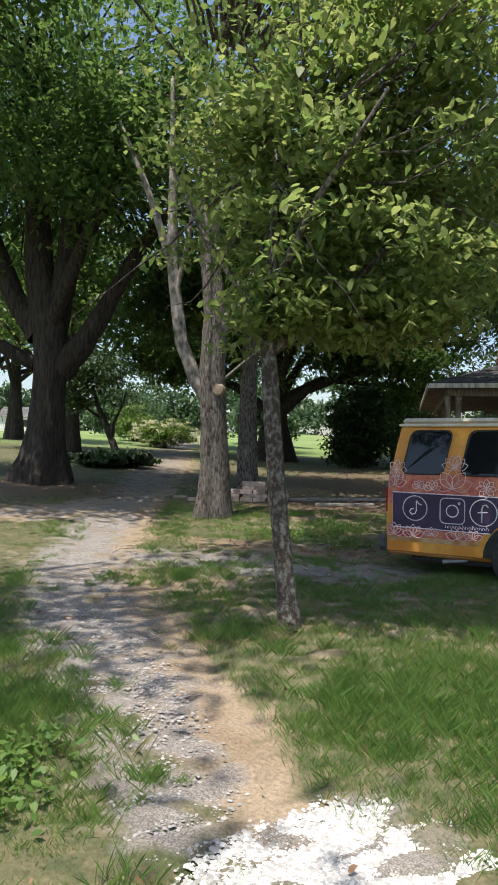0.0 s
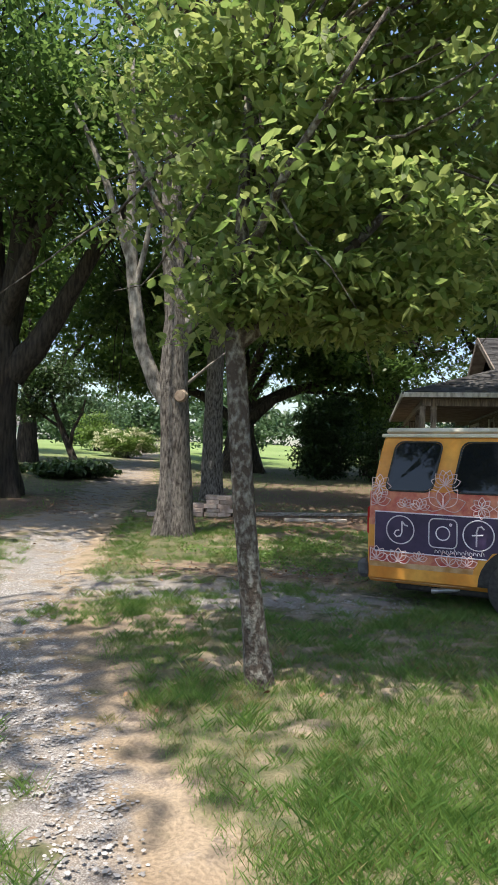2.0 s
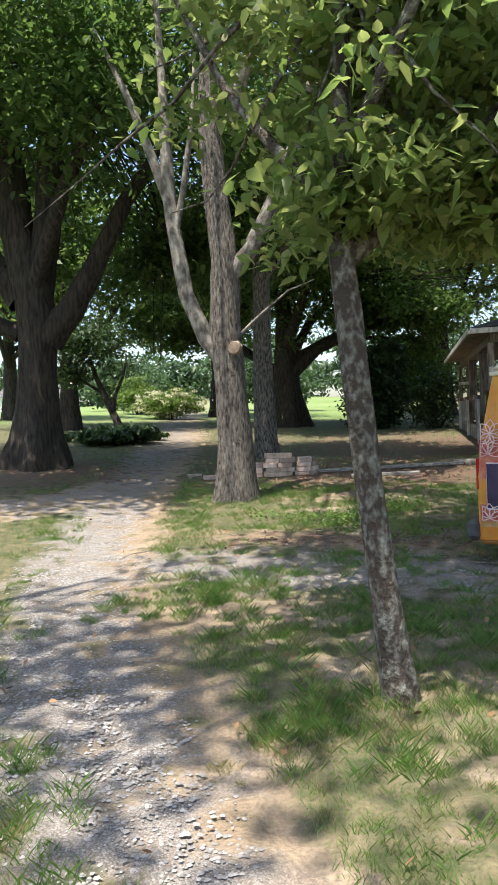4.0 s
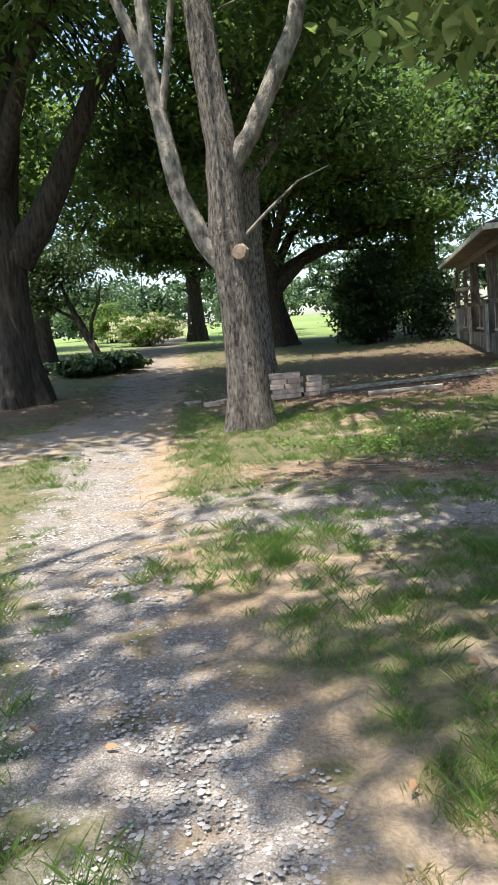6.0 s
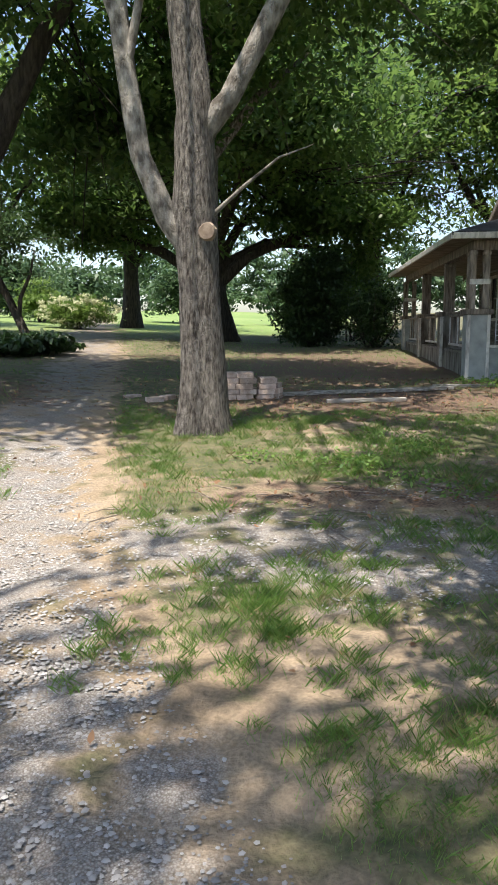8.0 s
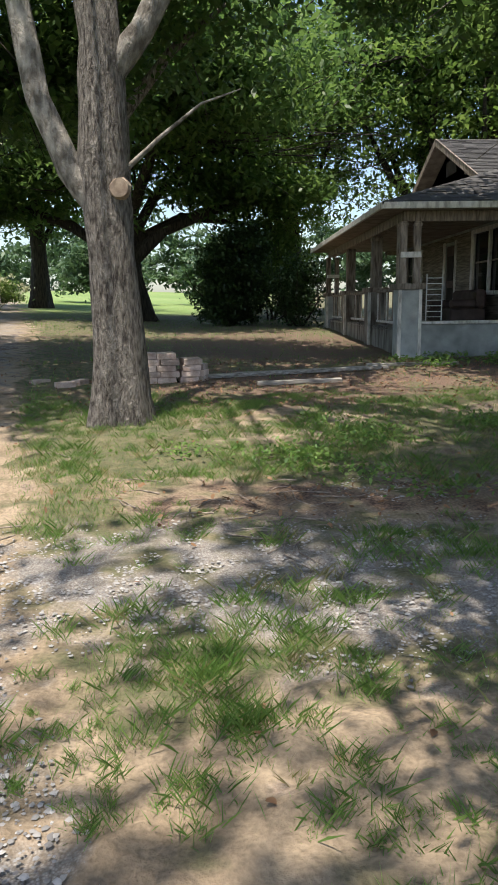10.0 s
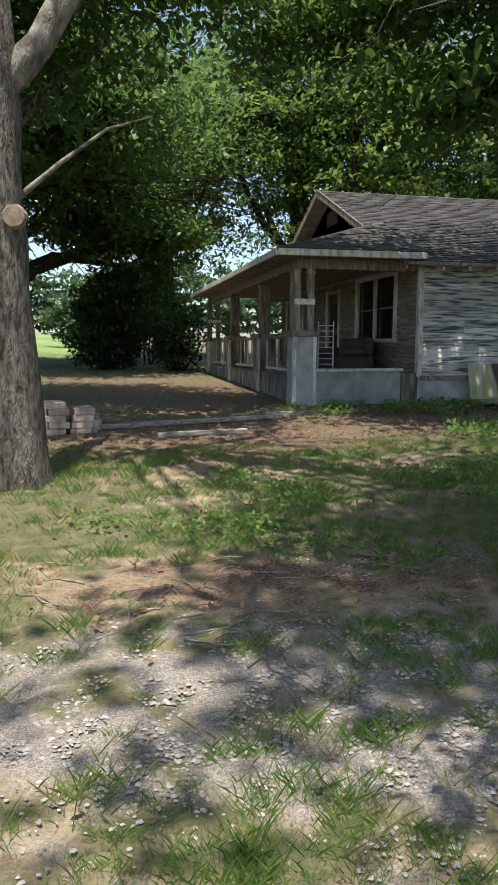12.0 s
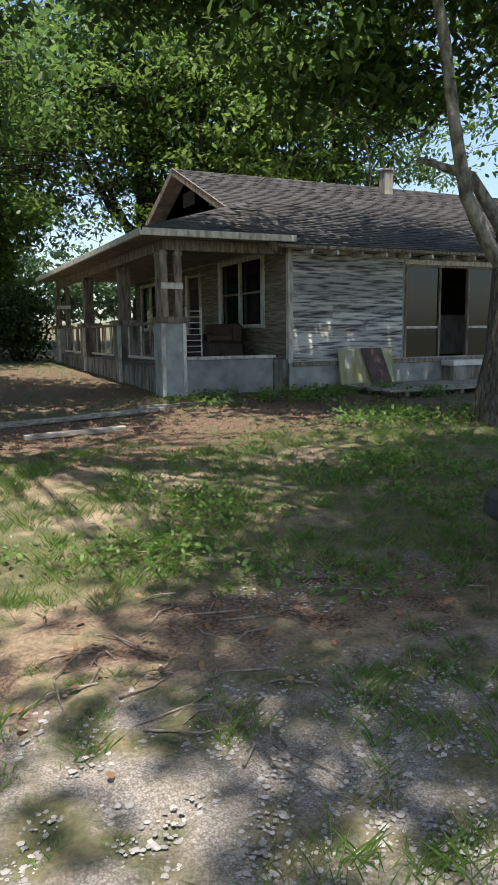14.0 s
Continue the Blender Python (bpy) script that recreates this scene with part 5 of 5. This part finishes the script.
def near_lush(x, y):
    return 0.5 * np.exp(-((x - 0.9) ** 2 / 2.0 + (y - 4.0) ** 2 / 3.0)) + 0.8 * np.exp(-((x + 1.9) ** 2 / 0.8 + (y - 3.2) ** 2 / 1.5)) + 1.0 * np.exp(-(((x + 3.66) ** 2 + (y - 13.9) ** 2) / 0.5))


grass("lawn_grass", 430000, (-4.6, 2.4, 1.2, 9.5), 0.042, 0.0016, M_GRASS, "patchy green lawn grass round the track", 1, near_lush)
grass("lawn_grass", 260000, (-8, 6, 9.5, 17), 0.045, 0.0026, M_GRASS, "patchy green lawn grass in the shade", 2, near_lush)
grass("lawn_grass", 50000, (-24, 8, 16, 40), 0.08, 0.008, M_GRASS, "green lawn grass beyond the trees", 3)
grass("dry_grass", 110000, (-5, 3, 1.2, 14), 0.042, 0.0016, M_GRASS_DRY, "dry straw-coloured grass among the green", 4)


def tufts(name, n, area, blades, hgt, material, label, seed, pick):
    """Separate tufts, each a spray of arching blades from one root."""
    rng = np.random.RandomState(seed)
    x, y = scatter(rng, n, *area)
    keep = rng.rand(n) < pick(x, y) * (clumpy(x, y, 0.8) ** 1.5 + 0.1)
    x, y = x[keep], y[keep]
    k = len(x)
    big = 0.5 + rng.rand(k) ** 2 * 1.2
    x = np.repeat(x, blades) + rng.randn(k * blades) * np.repeat(big, blades) * hgt * 0.55
    y = np.repeat(y, blades) + rng.randn(k * blades) * np.repeat(big, blades) * hgt * 0.55
    m = len(x)
    hh = hgt * np.repeat(big, blades) * (0.4 + 0.8 * rng.rand(m))
    b, a, w = rng.rand(m) * 6.2832, rng.rand(m) * 6.2832, 0.0015 * (0.7 + 0.7 * rng.rand(m))
    lean = hh * (0.3 + 0.9 * rng.rand(m))
    c0 = np.stack([x, y, rise(x, y) - 0.02], 1)
    sx = np.stack([np.cos(a) * w, np.sin(a) * w, np.zeros(m)], 1)
    mid = c0 + np.stack([np.cos(b) * lean * 0.42, np.sin(b) * lean * 0.42, hh * 0.52], 1)
    tip = c0 + np.stack([np.cos(b) * lean, np.sin(b) * lean, hh], 1)
    return tagged(quads(name, np.stack([c0 - sx, c0 + sx, mid + sx * 0.8, tip], 1).reshape(-1, 3), material), label, "grass", kind="stuff")


def off_track(x, y):
    core = np.clip(1.25 - 1.6 * np.maximum(line_mask(x, y, TRACK), line_mask(x, y, DRIVE)), 0, 1)
    bare = np.clip(spot(x, y, -1.7, 10.7, 2.1, 0.5, -8) + spot(x, y, 0.07, 2.05, 0.7, 1.0) * 2 + 0.8 * spot(x, y, -2.3, 7.3, 1.2, 0.3, 12) + 0.6 * spot(x, y, -1.6, 9.2, 2.6, 1.0, -5), 0, 1)
    return core * (1 - bare)


tufts("grass_tuft", 5200, (-4.6, 2.4, 1.4, 10.6), 60, 0.072, M_GRASS, "ragged green grass tufts on thin sandy soil", 5, off_track)
tufts("grass_tuft", 2600, (-6, 5.5, 10.6, 16), 50, 0.075, M_GRASS, "low green grass tufts in dappled shade", 6, off_track)
tufts("straw_tuft", 1500, (-4.6, 3, 2.2, 14), 28, 0.07, M_GRASS_DRY, "yellowed grass tufts among the green", 7, off_track)
tufts("sand_tuft", 420, (-3.3, -0.6, 7.2, 8.4), 54, 0.06, M_GRASS, "wiry green grass tufts on bare sand", 18, lambda x, y: 0.75 + 0 * x)
tufts("straw_tuft", 700, (-1.6, 1.6, 4.6, 8.6), 40, 0.055, M_GRASS_DRY, "thin yellowed grass round the slim tree", 19, lambda x, y: 0.8 + 0 * x)
tufts("verge_grass", 1300, (-0.2, 2.4, 2.0, 5.2), 56, 0.085, M_GRASS, "long lush sunlit grass beside the white gravel", 8, off_track)


def weeds(name, spots_, per, size, label, seed):
    rng = np.random.RandomState(seed)
    pts = []
    for x, y, r in spots_:
        q = rng.randn(per, 2) * r * 0.5 + (x, y)
        pts.append(np.column_stack([q, rise(q[:, 0], q[:, 1]) + 0.02 + rng.rand(per) * size * 2.2]))
    return tagged(quads(name, leaf_faces(np.concatenate(pts), size, rng, 0.2), M_GRASS, None, 6), label, "weeds", kind="stuff")


rw = np.random.RandomState(9)
weeds("broadleaf_weeds", [(1.0 + rw.rand() * 5.5, 18.6 + rw.rand() * 1.9, 0.35) for _ in range(26)] + [(2.6 + rw.rand() * 3, 15.8 + rw.rand() * 2, 0.45) for _ in range(14)], 80, 0.075, "broad-leaved weeds along the foot of the house", 31)
weeds("clover_patch", [(-1.2 + rw.randn() * 0.9, 12.0 + rw.randn() * 0.7, 0.4) for _ in range(12)] + [(0.4 + rw.rand() * 2, 11 + rw.rand() * 3, 0.4) for _ in range(14)], 130, 0.045, "low clover and creeping weeds in the lawn", 32)
weeds("track_weeds", [(-1.7 + rw.randn() * 0.15, 2.2 + rw.rand() * 1.0, 0.25) for _ in range(8)], 60, 0.05, "small leafy weeds at the track's edge", 33)


def litter(n, seed):
    rng = np.random.RandomState(seed)
    x, y = scatter(rng, n, -8, 6, 2, 21)
    d, g, f, l = cover(x, y)
    keep = (rng.rand(n) < np.clip(0.03 + l, 0, 1)) & ~((x > 1.1) & (y > 20.7))
    x, y = x[keep], y[keep]
    c = np.stack([x, y, rise(x, y) + 0.018 + 0.015 * rng.rand(len(x))], 1)
    return tagged(quads("fallen_leaves", leaf_faces(c, 0.042, rng, 0.0), M_LITTER, None, 6), "scattered brown fallen leaves", "leaf litter", kind="stuff")


litter(16000, 41)


def stones(name, pick, n, area, size, material, label, seed):
    """Loose stones, each a squat uneven lump."""
    rng = np.random.RandomState(seed)
    x, y = scatter(rng, n, *area)
    keep = rng.rand(n) < pick(x, y)
    x, y = x[keep], y[keep]
    m = len(x)
    base = np.array([(1, 0, 0), (0.3, 0.95, 0), (-0.8, 0.6, 0), (-0.8, -0.6, 0), (0.3, -0.95, 0), (0.1, 0, 0.5)])
    tri = np.array([(0, 1, 5), (1, 2, 5), (2, 3, 5), (3, 4, 5), (4, 0, 5)])
    s = size * (0.5 + rng.rand(m) ** 2 * 1.1)
    a = rng.rand(m) * 6.2832
    jit = 1 + 0.35 * rng.randn(m, 6, 1) * 0.6
    v = base[None] * jit * s[:, None, None]
    rot = np.stack([np.stack([np.cos(a), -np.sin(a)], 1), np.stack([np.sin(a), np.cos(a)], 1)], 1)
    v[:, :, :2] = np.einsum("nij,nkj->nki", rot, v[:, :, :2])
    v += np.stack([x, y, rise(x, y) - 0.001 - 0.03 * np.clip(line_mask(x, y, TRACK), 0, 1) * 0.8], 1)[:, None]
    me = bpy.data.meshes.new(name)
    f = (tri[None] + 6 * np.arange(m)[:, None, None]).reshape(-1, 3)
    me.vertices.add(6 * m), me.loops.add(15 * m), me.polygons.add(5 * m)
    me.vertices.foreach_set("co", v.astype(np.float32).ravel())
    me.loops.foreach_set("vertex_index", f.astype(np.int32).ravel())
    me.polygons.foreach_set("loop_start", np.arange(0, 15 * m, 3, dtype=np.int32))
    me.update(calc_edges=True)
    me.materials.append(material)
    return tagged(new(name, me), label, "gravel", kind="stuff")


stones("white_gravel", lambda x, y: np.clip(spot(x, y, 0.07, 2.05, 0.64, 0.93) * 4 - 1.4, 0, 1), 90000, (-1.2, 1.3, 0.8, 3.4), 0.013, M_STONE_WHITE, "heap of bright white crushed gravel", 51)
stones("track_gravel", lambda x, y: np.clip(cover(x, y)[1] * 1.3 - 0.35, 0, 1) * (0.25 + 0.75 * clumpy(x, y)), 380000, (-6, 2, 2.2, 13), 0.0095, M_STONE, "grey crushed stone pressed into the track", 52)

clapboards()
